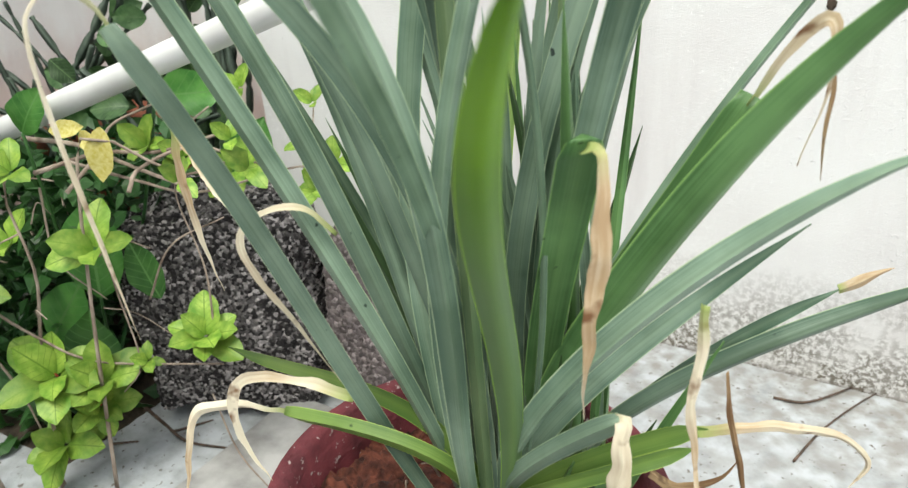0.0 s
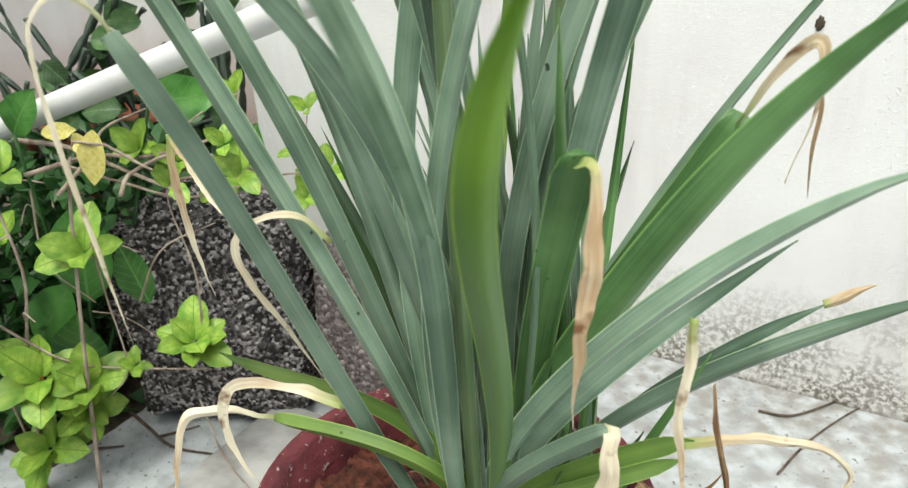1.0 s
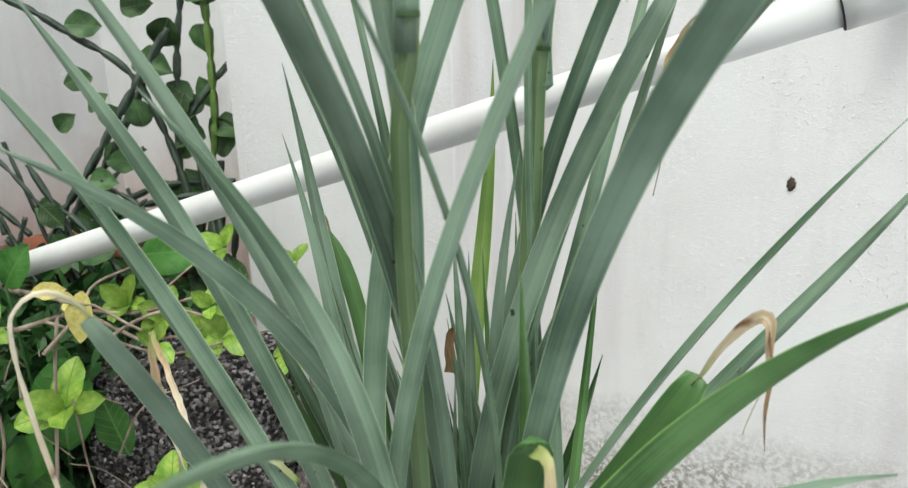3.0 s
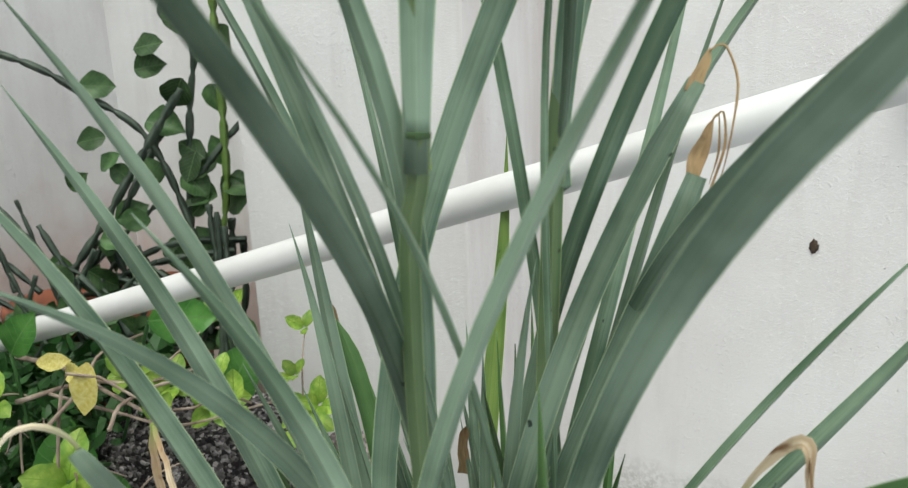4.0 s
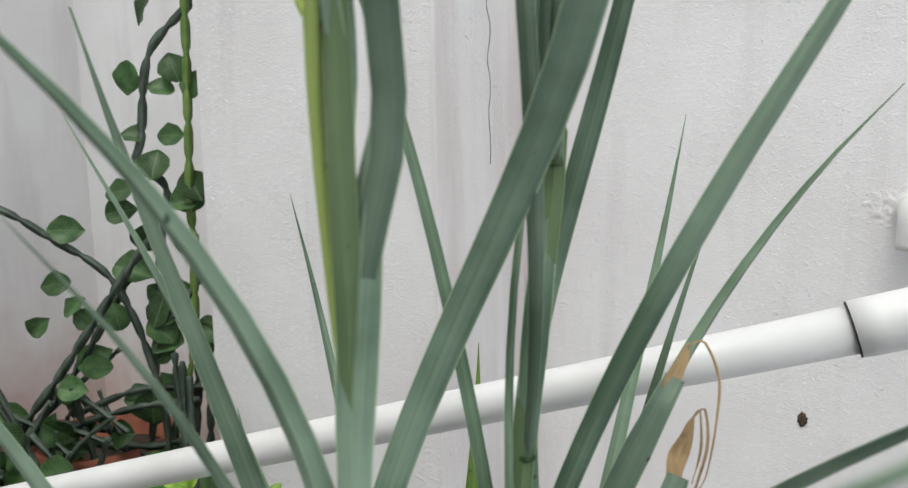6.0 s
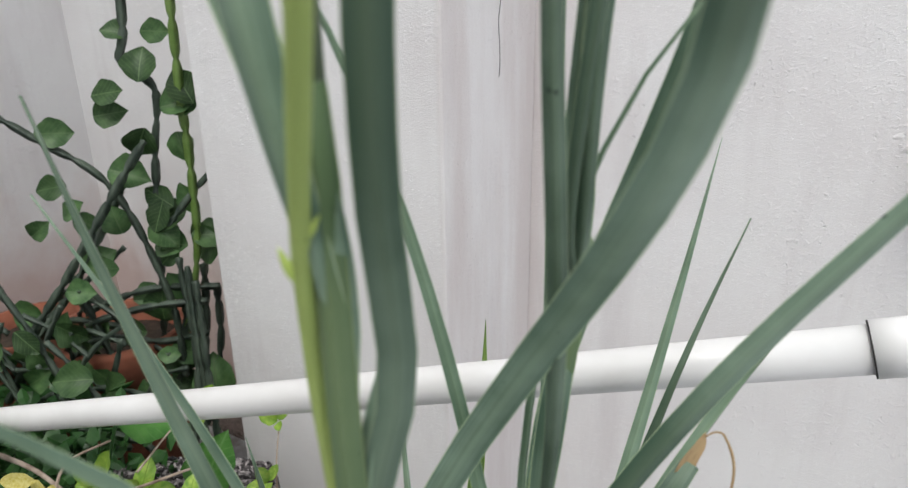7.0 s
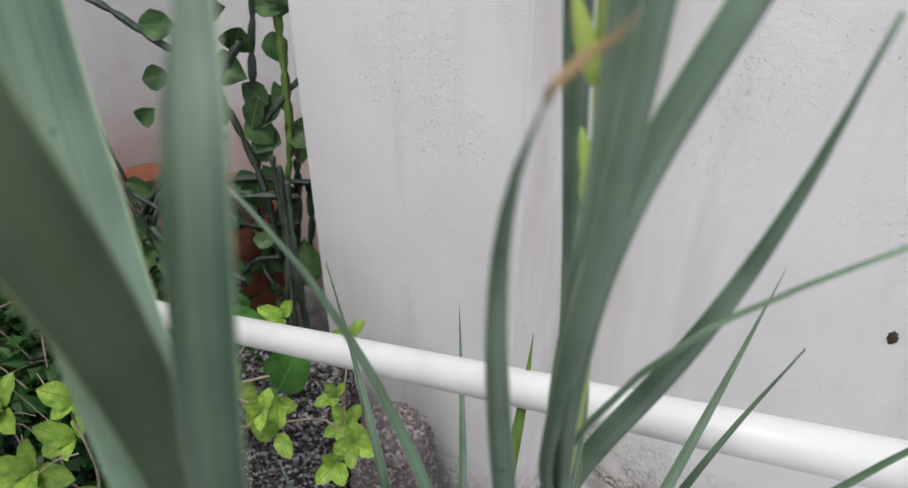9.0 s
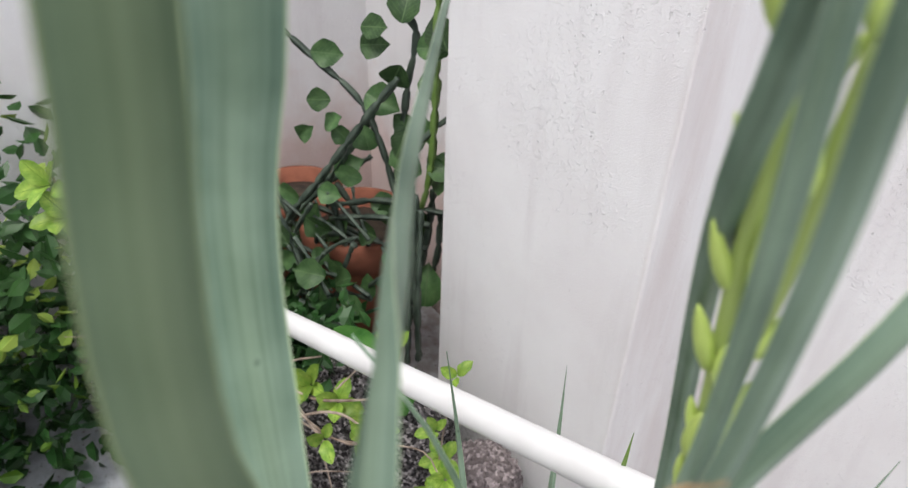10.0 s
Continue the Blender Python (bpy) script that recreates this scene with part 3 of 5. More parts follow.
def bud(at_, way, size, slim=0.75):
    """A closed flower bud: a slender spindle with an overlapping, keeled bract and a slightly curved tip."""
    q = Vector(way).normalized().to_track_quat("Z", "Y")
    bm = lathe([(0.05, 0.0), (0.12, 0.08), (0.165, 0.28), (0.155, 0.52), (0.105, 0.76), (0.05, 0.92), (0.012, 1.0)], 16)
    for v in bm.verts:
        a_ = math.atan2(v.co.y, v.co.x)
        k_ = slim * (1 + 0.16 * math.cos(2 * a_) + 0.10 * max(0.0, math.cos(a_ + 1.2)) ** 6)
        p = Vector((v.co.x * k_ + 0.10 * v.co.z ** 2, v.co.y * k_, v.co.z))
        v.co = Vector(at_) + q @ (p * size)
    return bm


def stalk(buds, *ctrl):
    c = bezier(ctrl, 16)
    st = part("flower_stalk", tube(c, 0.0027, 0.0038, 24, 12), LEAF["stalk"], plant, "yellow-green flower stalk")
    for k, (u, sgn, size, lean) in enumerate(buds):
        i = min(15, int(u * 16))
        p = c[i].lerp(c[i + 1], u * 16 - i)
        tan = (c[i + 1] - c[i]).normalized()
        side = tan.cross(Vector((0.547, -0.837, 0.3))).normalized() * sgn
        part("bud", bud(p + side * 0.0022, tan + side * lean, size * 1.1), LEAF["bud"], st, "closed yellow-green flower bud")


def stem(w, *pts):
    part("stem", ribbon(pts, w, 0.02, n=30, thick=0.0055, fold=0.0, start=1.0), LEAF["stem"], plant, "flattened green stem")


# leaves begin
upper_blade("long", 0.0195, 0.30, 0.10, (-0.120, -1.000, 0.370), (-0.284, -0.976, 0.793), (-0.207, -0.898, 1.058), (-0.012, -0.865, 1.191), (0.025, -1.084, 1.359))
upper_blade("long", 0.0265, 0.25, 0.10, (-0.101, -1.038, 1.250), (-0.150, -1.027, 1.329), (-0.208, -1.021, 1.465), (-0.172, -1.014, 1.470), (-0.166, -1.014, 1.518), face=(1, -0.3, 0))
upper_blade("sheath", 0.0195, 0.12, 0.25, (-0.104, -1.036, 1.200), (-0.100, -1.041, 1.315), (-0.116, -1.033, 1.465), (-0.061, -1.083, 1.394), (-0.089, -1.056, 1.544), face=(1, 0.1, 0))
sheath("long", 0.0165, 0.70, (-0.106, -1.033, 1.177), (-0.107, -1.034, 1.208), (-0.100, -1.037, 1.235), (-0.096, -1.038, 1.262))
sheath("long", 0.0185, 0.55, (-0.108, -1.030, 1.020), (-0.105, -1.032, 1.080), (-0.102, -1.028, 1.130), (-0.094, -1.024, 1.200))
sheath("long", 0.0169, 0.50, (-0.097, -0.882, 0.997), (-0.094, -0.879, 1.05), (-0.090, -0.876, 1.105), (-0.083, -0.871, 1.172))
sheath("long", 0.0150, 0.70, (-0.080, -0.878, 1.174), (-0.083, -0.872, 1.205), (-0.081, -0.876, 1.245), (-0.080, -0.876, 1.285))
blade("long", 0.0155, 0.05, (-0.120, -1.000, 0.370), (-0.234, -1.020, 0.512), (-0.242, -1.058, 0.679), (-0.268, -1.140, 0.853))
blade("long", 0.0167, 0.40, (-0.120, -1.000, 0.370), (-0.167, -0.990, 0.546), (-0.260, -1.042, 0.702), (-0.312, -1.057, 0.882), (-0.347, -1.150, 1.019))
blade("long", 0.0171, 0.40, (-0.130, -0.950, 0.370), (-0.191, -1.014, 0.545), (-0.234, -0.987, 0.724), (-0.320, -1.019, 0.883), (-0.404, -1.078, 1.050))
blade("long", 0.0167, 0.40, (-0.120, -1.000, 0.370), (-0.113, -0.995, 0.608), (-0.147, -1.007, 0.844), (-0.258, -1.182, 0.966))
blade("long", 0.0139, 0.40, (-0.130, -0.950, 0.370), (-0.181, -0.972, 0.628), (-0.232, -1.007, 0.893), (-0.363, -1.094, 1.108))
upper_blade("long", 0.0150, 0.30, 0.08, (-0.120, -1.000, 0.370), (-0.164, -0.943, 0.624), (-0.160, -0.931, 0.825), (-0.130, -1.036, 0.948), (-0.088, -1.198, 1.096))
blade("long", 0.0139, 0.40, (-0.120, -1.000, 0.370), (-0.180, -1.036, 0.607), (-0.117, -0.990, 0.840), (-0.088, -0.966, 1.044), (-0.172, -1.157, 1.251))
upper_blade("long", 0.0145, 0.65, 0.0, (-0.110, -1.030, 1.000), (-0.106, -1.030, 1.060), (-0.106, -1.034, 1.132), (-0.087, -1.025, 1.190), onward=((-0.083, -1.036, 1.262), (-0.077, -1.042, 1.335), (-0.074, -1.034, 1.411), (-0.087, -1.020, 1.441), (-0.116, -0.999, 1.454), (-0.161, -0.967, 1.455), (-0.221, -0.921, 1.453), (-0.298, -0.859, 1.457), (-0.380, -0.790, 1.465)))
upper_blade("long", 0.0158, 0.20, 0.06, (-0.101, -1.038, 1.220), (-0.102, -1.059, 1.296), (-0.126, -1.046, 1.348), (-0.140, -1.040, 1.382), (-0.129, -1.049, 1.409))
blade("long", 0.0155, 0.45, (-0.130, -0.950, 0.370), (-0.122, -0.957, 0.613), (-0.107, -0.987, 0.856), (-0.226, -1.012, 1.054), (-0.330, -1.003, 1.269))
blade("long", 0.0112, 0.50, (-0.130, -0.950, 0.370), (-0.147, -0.949, 0.597), (-0.156, -0.926, 0.825), (-0.273, -0.937, 1.003), (-0.366, -0.991, 1.209))
blade("long", 0.0088, 0.50, (-0.120, -1.000, 0.370), (-0.092, -0.993, 0.642), (-0.109, -0.978, 0.947), (-0.185, -1.126, 1.165))
blade("thin", 0.0052, 0.40, (-0.120, -1.000, 0.370), (-0.058, -0.960, 0.613), (-0.075, -0.979, 0.889), (-0.071, -1.163, 1.073))
blade("long", 0.0134, 0.70, (-0.120, -1.000, 0.370), (-0.149, -1.035, 0.589), (-0.164, -1.066, 0.802), (-0.041, -1.005, 0.999), (0.090, -1.157, 1.146))
blade("long", 0.0182, 0.06, (-0.110, -0.910, 0.370), (-0.141, -1.005, 0.627), (-0.111, -0.915, 0.832), (-0.025, -0.814, 1.038))
blade("long", 0.0201, 0.06, (-0.110, -0.910, 0.370), (-0.172, -0.950, 0.612), (-0.067, -0.890, 0.781), (-0.022, -0.814, 0.973))
upper_blade("long", 0.0150, 0.40, 0.06, (-0.110, -0.910, 0.370), (-0.129, -0.810, 0.636), (-0.121, -0.792, 0.838), (-0.025, -0.867, 0.958), (0.123, -0.952, 1.096))
upper_blade("long", 0.0190, 0.25, 0.12, (-0.110, -0.910, 0.370), (-0.105, -0.926, 0.581), (-0.069, -0.965, 0.774), (0.002, -1.022, 0.954), (0.095, -1.106, 1.053))
blade("thin", 0.0112, 0.50, (-0.110, -0.910, 0.370), (-0.132, -0.961, 0.717), (-0.099, -0.844, 1.009), (0.090, -0.671, 1.222))
upper_blade("long", 0.0150, 0.35, 0.12, (-0.110, -0.910, 0.370), (-0.202, -0.846, 0.676), (-0.127, -0.833, 0.948), (0.061, -0.884, 1.246))
blade("thin", 0.0095, 0.45, (-0.160, -0.870, 0.370), (-0.058, -0.830, 0.621), (-0.117, -0.887, 0.867), (-0.143, -0.871, 1.191), (-0.195, -0.973, 1.366))
upper_blade("long", 0.0092, 0.45, 0.0, (-0.097, -0.880, 0.995), (-0.058, -0.933, 1.139), (-0.056, -0.956, 1.268), (-0.084, -0.954, 1.361), (-0.042, -0.975, 1.431))
upper_blade("long", 0.0100, 0.15, 0.10, (-0.097, -0.882, 0.995), (-0.136, -0.765, 1.135), (-0.124, -0.817, 1.296), (-0.096, -0.899, 1.441), (-0.068, -0.927, 1.516))
upper_blade("long", 0.0074, 0.20, 0.12, (-0.080, -0.878, 1.174), (-0.091, -0.897, 1.249), (-0.068, -0.902, 1.318), (-0.053, -0.923, 1.402), (-0.051, -0.944, 1.535))
upper_blade("long", 0.0080, 0.20, 0.12, (-0.080, -0.878, 1.174), (-0.080, -0.916, 1.219), (-0.057, -0.932, 1.297), (-0.043, -0.917, 1.431), (-0.036, -0.952, 1.534))
blade("long", 0.0110, 0.40, (-0.110, -0.910, 0.370), (-0.133, -0.917, 0.575), (-0.128, -0.916, 0.771), (-0.098, -0.915, 0.929))
blade("thin", 0.0142, 0.60, (-0.160, -0.870, 0.370), (-0.116, -0.898, 0.672), (-0.085, -0.745, 0.917), (-0.058, -0.659, 1.208))
blade("thin", 0.0134, 0.60, (-0.160, -0.870, 0.370), (-0.130, -0.803, 0.623), (-0.121, -0.674, 0.849), (-0.032, -0.651, 1.148))
upper_blade("long", 0.0161, 0.75, 0.0, (-0.096, -0.880, 0.970), (-0.152, -0.782, 1.044), (-0.090, -0.811, 1.166), (-0.029, -0.867, 1.277), (-0.007, -0.878, 1.431))
blade("thin", 0.0057, 0.50, (-0.110, -0.910, 0.370), (-0.079, -0.880, 0.610), (-0.086, -0.875, 0.874), (-0.164, -0.954, 1.242), (0.016, -0.843, 1.357))
upper_blade("long", 0.0118, 0.30, 0.08, (-0.080, -0.878, 1.174), (-0.057, -0.923, 1.281), (-0.068, -0.933, 1.369), (-0.037, -0.913, 1.409), (-0.034, -0.878, 1.458))
blade("thin", 0.0112, 0.50, (-0.160, -0.870, 0.370), (-0.206, -0.852, 0.549), (-0.244, -0.834, 0.729), (-0.275, -0.812, 0.916), (-0.353, -0.807, 1.148))
blade("thin", 0.0165, 0.70, (-0.500, -0.470, 0.000), (-0.558, -0.391, 0.240), (-0.439, -0.528, 0.526), (-0.556, -0.413, 0.755))
blade("pale", 0.0208, 0.50, (-0.160, -0.870, 0.370), (-0.237, -0.824, 0.582), (-0.263, -0.649, 0.731), (-0.286, -0.601, 0.976))
blade("green", 0.0339, 0.40, (-0.110, -0.910, 0.370), (-0.153, -0.964, 0.508), (-0.029, -0.906, 0.625), (0.011, -0.936, 0.777), (0.141, -0.982, 0.886))
blade("green", 0.0237, 0.05, (-0.110, -0.910, 0.370), (-0.137, -0.938, 0.517), (-0.037, -0.927, 0.646), (0.031, -0.908, 0.784))
blade("long", 0.0198, 0.40, (-0.110, -0.910, 0.370), (-0.171, -1.081, 0.507), (0.025, -0.941, 0.721), (0.146, -0.972, 0.787))
blade("long", 0.0181, 0.40, (-0.110, -0.910, 0.370), (-0.150, -1.045, 0.483), (-0.024, -0.929, 0.608), (0.074, -0.890, 0.697))
blade("long", 0.0181, 0.40, (-0.110, -0.910, 0.370), (-0.098, -0.945, 0.524), (0.076, -0.814, 0.581), (0.197, -0.737, 0.620))
blade("long", 0.0144, 0.20, (-0.110, -0.910, 0.370), (-0.078, -0.909, 0.488), (0.006, -0.854, 0.559), (0.096, -0.801, 0.609))
blade("thin", 0.0082, 0.40, (-0.160, -0.870, 0.370), (-0.111, -0.871, 0.584), (0.000, -0.838, 0.783), (0.132, -0.797, 0.951))
blade("thin", 0.0133, 0.40, (-0.110, -0.910, 0.370), (-0.112, -0.923, 0.615), (0.057, -0.829, 0.753), (0.166, -0.746, 0.932))
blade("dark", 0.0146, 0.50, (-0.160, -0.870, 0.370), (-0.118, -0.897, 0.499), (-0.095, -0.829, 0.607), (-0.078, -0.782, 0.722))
blade("green", 0.0282, 0.02, (-0.110, -0.910, 0.370), (-0.127, -0.926, 0.515), (-0.078, -0.960, 0.659), (-0.032, -1.031, 0.782))
blade("lime", 0.0205, 0.30, (-0.120, -1.000, 0.370), (-0.085, -0.956, 0.604), (-0.076, -1.139, 0.768), (0.041, -1.236, 0.898))
blade("thin", 0.0113, 0.50, (-0.120, -1.000, 0.370), (-0.161, -0.936, 0.616), (-0.129, -1.087, 0.838), (0.024, -1.329, 0.940))
blade("pale", 0.0157, 0.20, (-0.120, -1.000, 0.370), (-0.090, -1.009, 0.606), (-0.306, -1.000, 0.505), (-0.454, -0.973, 0.495))
blade("pale", 0.0149, 0.05, (-0.120, -1.000, 0.370), (-0.097, -0.988, 0.503), (-0.187, -1.047, 0.538), (-0.291, -1.048, 0.520))
blade("long", 0.0163, 0.05, (-0.110, -0.910, 0.370), (-0.151, -1.006, 0.439), (-0.087, -1.010, 0.524), (-0.011, -1.007, 0.585))
blade("pale", 0.0176, 0.10, (-0.110, -0.910, 0.370), (-0.145, -1.039, 0.458), (-0.055, -0.996, 0.529), (0.031, -0.933, 0.540))
blade("pale", 0.0132, 0.10, (-0.110, -0.910, 0.370), (-0.139, -1.022, 0.468), (-0.052, -1.013, 0.508), (0.026, -0.948, 0.531))
blade("long", 0.0181, 0.50, (-0.120, -1.000, 0.370), (-0.150, -1.051, 0.598), (-0.053, -1.048, 0.792), (-0.228, -1.113, 0.986))
blade("long", 0.0150, 0.50, (-0.130, -0.950, 0.370), (-0.186, -0.998, 0.538), (-0.223, -0.958, 0.719), (-0.307, -0.985, 0.879))
blade("long", 0.0165, 0.50, (-0.160, -0.870, 0.370), (-0.183, -1.000, 0.561), (-0.310, -0.865, 0.763), (-0.342, -0.887, 0.987))
blade("long", 0.0140, 0.50, (-0.130, -0.950, 0.370), (-0.231, -0.966, 0.547), (-0.250, -0.921, 0.747), (-0.338, -0.899, 0.927))
blade("green", 0.0165, 0.10, (-0.160, -0.870, 0.370), (-0.253, -0.931, 0.516), (-0.239, -0.869, 0.689), (-0.316, -0.875, 0.838))
dry("cream", 0.0042, 0.50, (-0.272, -1.130, 0.837), (-0.273, -1.142, 0.864), (-0.278, -1.158, 0.875), (-0.295, -1.169, 0.859), (-0.306, -1.164, 0.797), (-0.313, -1.145, 0.641))
dry("cream", 0.0139, 0.75, (-0.032, -1.032, 0.778), (-0.018, -1.041, 0.781), (-0.016, -1.043, 0.760), (-0.018, -1.042, 0.710), (-0.024, -1.039, 0.657), (-0.029, -1.031, 0.598))
dry("cream", 0.0110, 0.70, (0.028, -0.910, 0.778), (0.054, -0.897, 0.820), (0.067, -0.896, 0.831), (0.072, -0.893, 0.817), (0.069, -0.883, 0.776), (0.059, -0.877, 0.731))
dry("brown", 0.0037, 0.60, (0.071, -0.893, 0.820), (0.074, -0.892, 0.789), (0.073, -0.892, 0.760), (0.074, -0.879, 0.724))
dry("brown", 0.0130, 0.75, (-0.028, -0.815, 1.030), (-0.024, -0.812, 1.042), (-0.018, -0.808, 1.060))
dry("brown", 0.0023, 0.40, (-0.019, -0.809, 1.057), (-0.010, -0.806, 1.061), (-0.001, -0.803, 1.038), (-0.001, -0.810, 1.005), (-0.006, -0.812, 0.974), (-0.011, -0.816, 0.965))
dry("brown", 0.0165, 0.80, (-0.026, -0.814, 0.970), (-0.022, -0.811, 0.988), (-0.014, -0.806, 1.012))
dry("brown", 0.0023, 0.40, (-0.015, -0.806, 1.011), (-0.009, -0.803, 1.016), (-0.006, -0.806, 0.993), (-0.012, -0.816, 0.963), (-0.022, -0.823, 0.923), (-0.028, -0.827, 0.886))
dry("brown", 0.0019, 0.40, (-0.015, -0.806, 1.011), (-0.012, -0.802, 1.014), (-0.011, -0.801, 0.988), (-0.015, -0.806, 0.966))
dry("cream", 0.0167, 0.30, (-0.019, -1.000, 0.576), (-0.008, -1.011, 0.585), (-0.007, -1.017, 0.562), (-0.008, -1.017, 0.531), (-0.009, -1.018, 0.505))
dry("brown", 0.0109, 0.30, (-0.015, -0.914, 0.463), (0.006, -0.900, 0.444), (0.033, -0.883, 0.450), (0.046, -0.874, 0.470))
dry("cream", 0.0104, 0.60, (0.023, -0.937, 0.537), (0.070, -0.906, 0.538), (0.116, -0.876, 0.523), (0.138, -0.862, 0.496), (0.127, -0.869, 0.467))
dry("cream", 0.0082, 0.15, (0.036, -1.012, 0.688), (0.036, -1.010, 0.654), (0.033, -1.008, 0.613), (0.036, -1.000, 0.572), (0.041, -0.997, 0.521))
dry("brown", 0.0057, 0.30, (0.042, -0.949, 0.605), (0.047, -0.945, 0.565), (0.057, -0.939, 0.522), (0.064, -0.934, 0.477))
dry("cream", 0.0124, 0.30, (-0.289, -1.045, 0.518), (-0.344, -1.057, 0.514), (-0.382, -1.070, 0.504), (-0.395, -1.079, 0.471), (-0.409, -1.088, 0.394))
dry("cream", 0.0121, 0.60, (-0.222, -1.037, 0.552), (-0.278, -1.050, 0.559), (-0.317, -1.063, 0.555), (-0.330, -1.072, 0.529), (-0.327, -1.070, 0.485), (-0.313, -1.061, 0.443))
dry("cream", 0.0066, 0.70, (-0.218, -1.035, 0.694), (-0.237, -1.047, 0.717), (-0.262, -1.063, 0.714), (-0.277, -1.073, 0.697), (-0.272, -1.070, 0.668), (-0.257, -1.048, 0.611), (-0.236, -1.034, 0.560))
dry("cream", 0.0108, 0.60, (-0.493, -0.952, 0.725), (-0.496, -0.954, 0.678), (-0.500, -0.944, 0.609), (-0.507, -0.925, 0.528))
dry("cream", 0.0102, 0.30, (-0.494, -0.952, 0.725), (-0.402, -1.000, 0.710), (-0.304, -1.055, 0.708))
dry("brown", 0.0024, 0.40, (-0.043, -0.975, 1.428), (-0.041, -0.976, 1.432), (-0.038, -0.971, 1.437), (-0.034, -0.969, 1.441), (-0.030, -0.968, 1.446))
dry("brown", 0.0127, 0.20, (-0.194, -0.864, 0.712), (-0.192, -0.863, 0.735), (-0.191, -0.862, 0.757))
dry("brown", 0.0110, 0.50, (-0.318, -0.873, 0.829), (-0.320, -0.874, 0.842), (-0.322, -0.876, 0.853))
dry("cream", 0.0120, 0.80, (0.095, -0.801, 0.609), (0.113, -0.789, 0.619), (0.130, -0.779, 0.626))
stalk(((0.44, -1, 0.014, 0.4), (0.50, 1, 0.009, 0.3), (0.945, -1, 0.011, 1.2), (0.97, -1, 0.020, 0.9), (0.985, 1, 0.014, 0.3)), (-0.114, -1.014, 1.000), (-0.117, -1.034, 1.158), (-0.118, -1.043, 1.251), (-0.103, -1.048, 1.282), (-0.069, -1.072, 1.291), (-0.048, -1.096, 1.411))
stalk([(0.36 + 0.055 * j, (-1) ** j, 0.023 + 0.004 * (j % 3), 0.12 + 0.03 * j) for j in range(12)], (-0.080, -0.878, 1.174), (-0.076, -0.872, 1.263), (-0.079, -0.880, 1.349), (-0.082, -0.895, 1.433), (-0.074, -0.912, 1.530))
stalk([(0.44 + 0.06 * j, (-1) ** j, 0.024 + 0.004 * (j % 3), 0.12 + 0.03 * j) for j in range(10)], (-0.080, -0.878, 1.174), (-0.085, -0.885, 1.264), (-0.080, -0.888, 1.351), (-0.066, -0.892, 1.432), (-0.058, -0.905, 1.530))
stem(0.0116, (-0.120, -1.000, 0.370), (-0.124, -1.021, 0.897), (-0.109, -1.027, 1.014), (-0.102, -1.037, 1.177), (-0.100, -1.041, 1.295))
stem(0.0149, (-0.110, -0.910, 0.370), (-0.103, -0.884, 0.887), (-0.099, -0.882, 0.996), (-0.083, -0.871, 1.172), (-0.084, -0.876, 1.209))
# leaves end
# filler blades; the dark ones put the shade between leaves into their colour
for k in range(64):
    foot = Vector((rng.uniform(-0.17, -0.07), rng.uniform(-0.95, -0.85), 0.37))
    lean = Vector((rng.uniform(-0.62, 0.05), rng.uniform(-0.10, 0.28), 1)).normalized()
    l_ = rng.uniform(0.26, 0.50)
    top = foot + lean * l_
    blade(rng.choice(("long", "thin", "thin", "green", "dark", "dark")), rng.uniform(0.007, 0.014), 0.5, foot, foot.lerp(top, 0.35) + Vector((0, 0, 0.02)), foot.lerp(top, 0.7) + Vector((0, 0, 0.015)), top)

# short inner blades, mostly coloured dark to imitate the shaded base
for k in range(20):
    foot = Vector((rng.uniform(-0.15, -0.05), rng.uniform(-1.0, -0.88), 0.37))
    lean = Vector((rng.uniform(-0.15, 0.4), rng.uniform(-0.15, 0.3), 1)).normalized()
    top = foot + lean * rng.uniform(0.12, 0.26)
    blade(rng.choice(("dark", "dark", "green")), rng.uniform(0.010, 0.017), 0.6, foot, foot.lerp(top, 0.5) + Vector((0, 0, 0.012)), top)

# ---- leafy things round the pot ----
def oval(length, width, n=8, cup=0.25, droop=0.2, notch=0.0):
    """A broad leaf lying along +y: folded midrib, drooping tip, real thickness."""
    bm = bmesh.new()
    rows = []
    for k in range(n + 1):
        u = k / n
        w = width * 0.5 * max(0.02, math.sin(math.pi * min(1.0, u))) ** (0.6 if u < 0.5 else 0.5 if notch else 0.85) * (1 + 0.04 * math.sin(u * 19))
        y, z = u * length, -droop * length * u * u
        rows.append([Vector((x * w, y, z + cup * abs(x) * w + 0.04 * width * math.sin(u * 11 + x * 3) * abs(x))) for x in (-1, -0.5, 0, 0.5, 1)])
    for off in (0.0, -0.0007):
        vs = [[bm.verts.new(p + Vector((0, 0, off))) for p in r] for r in rows]
        for a_, b_ in zip(vs, vs[1:]):
            for j in range(4):
                bm.faces.new((a_[j], a_[j + 1], b_[j + 1], b_[j]) if off == 0 else (a_[j], b_[j], b_[j + 1], a_[j + 1]))
    me = bpy.data.meshes.new("leaf")
    bm.to_mesh(me)
    bm.free()
    for p in me.polygons:
        p.use_smooth = True
    return me


def leaf_set(material, specs):
    out = []
    for sp in specs:
        me = oval(*sp)
        me.materials.append(material)
        out.append(me)
    return out


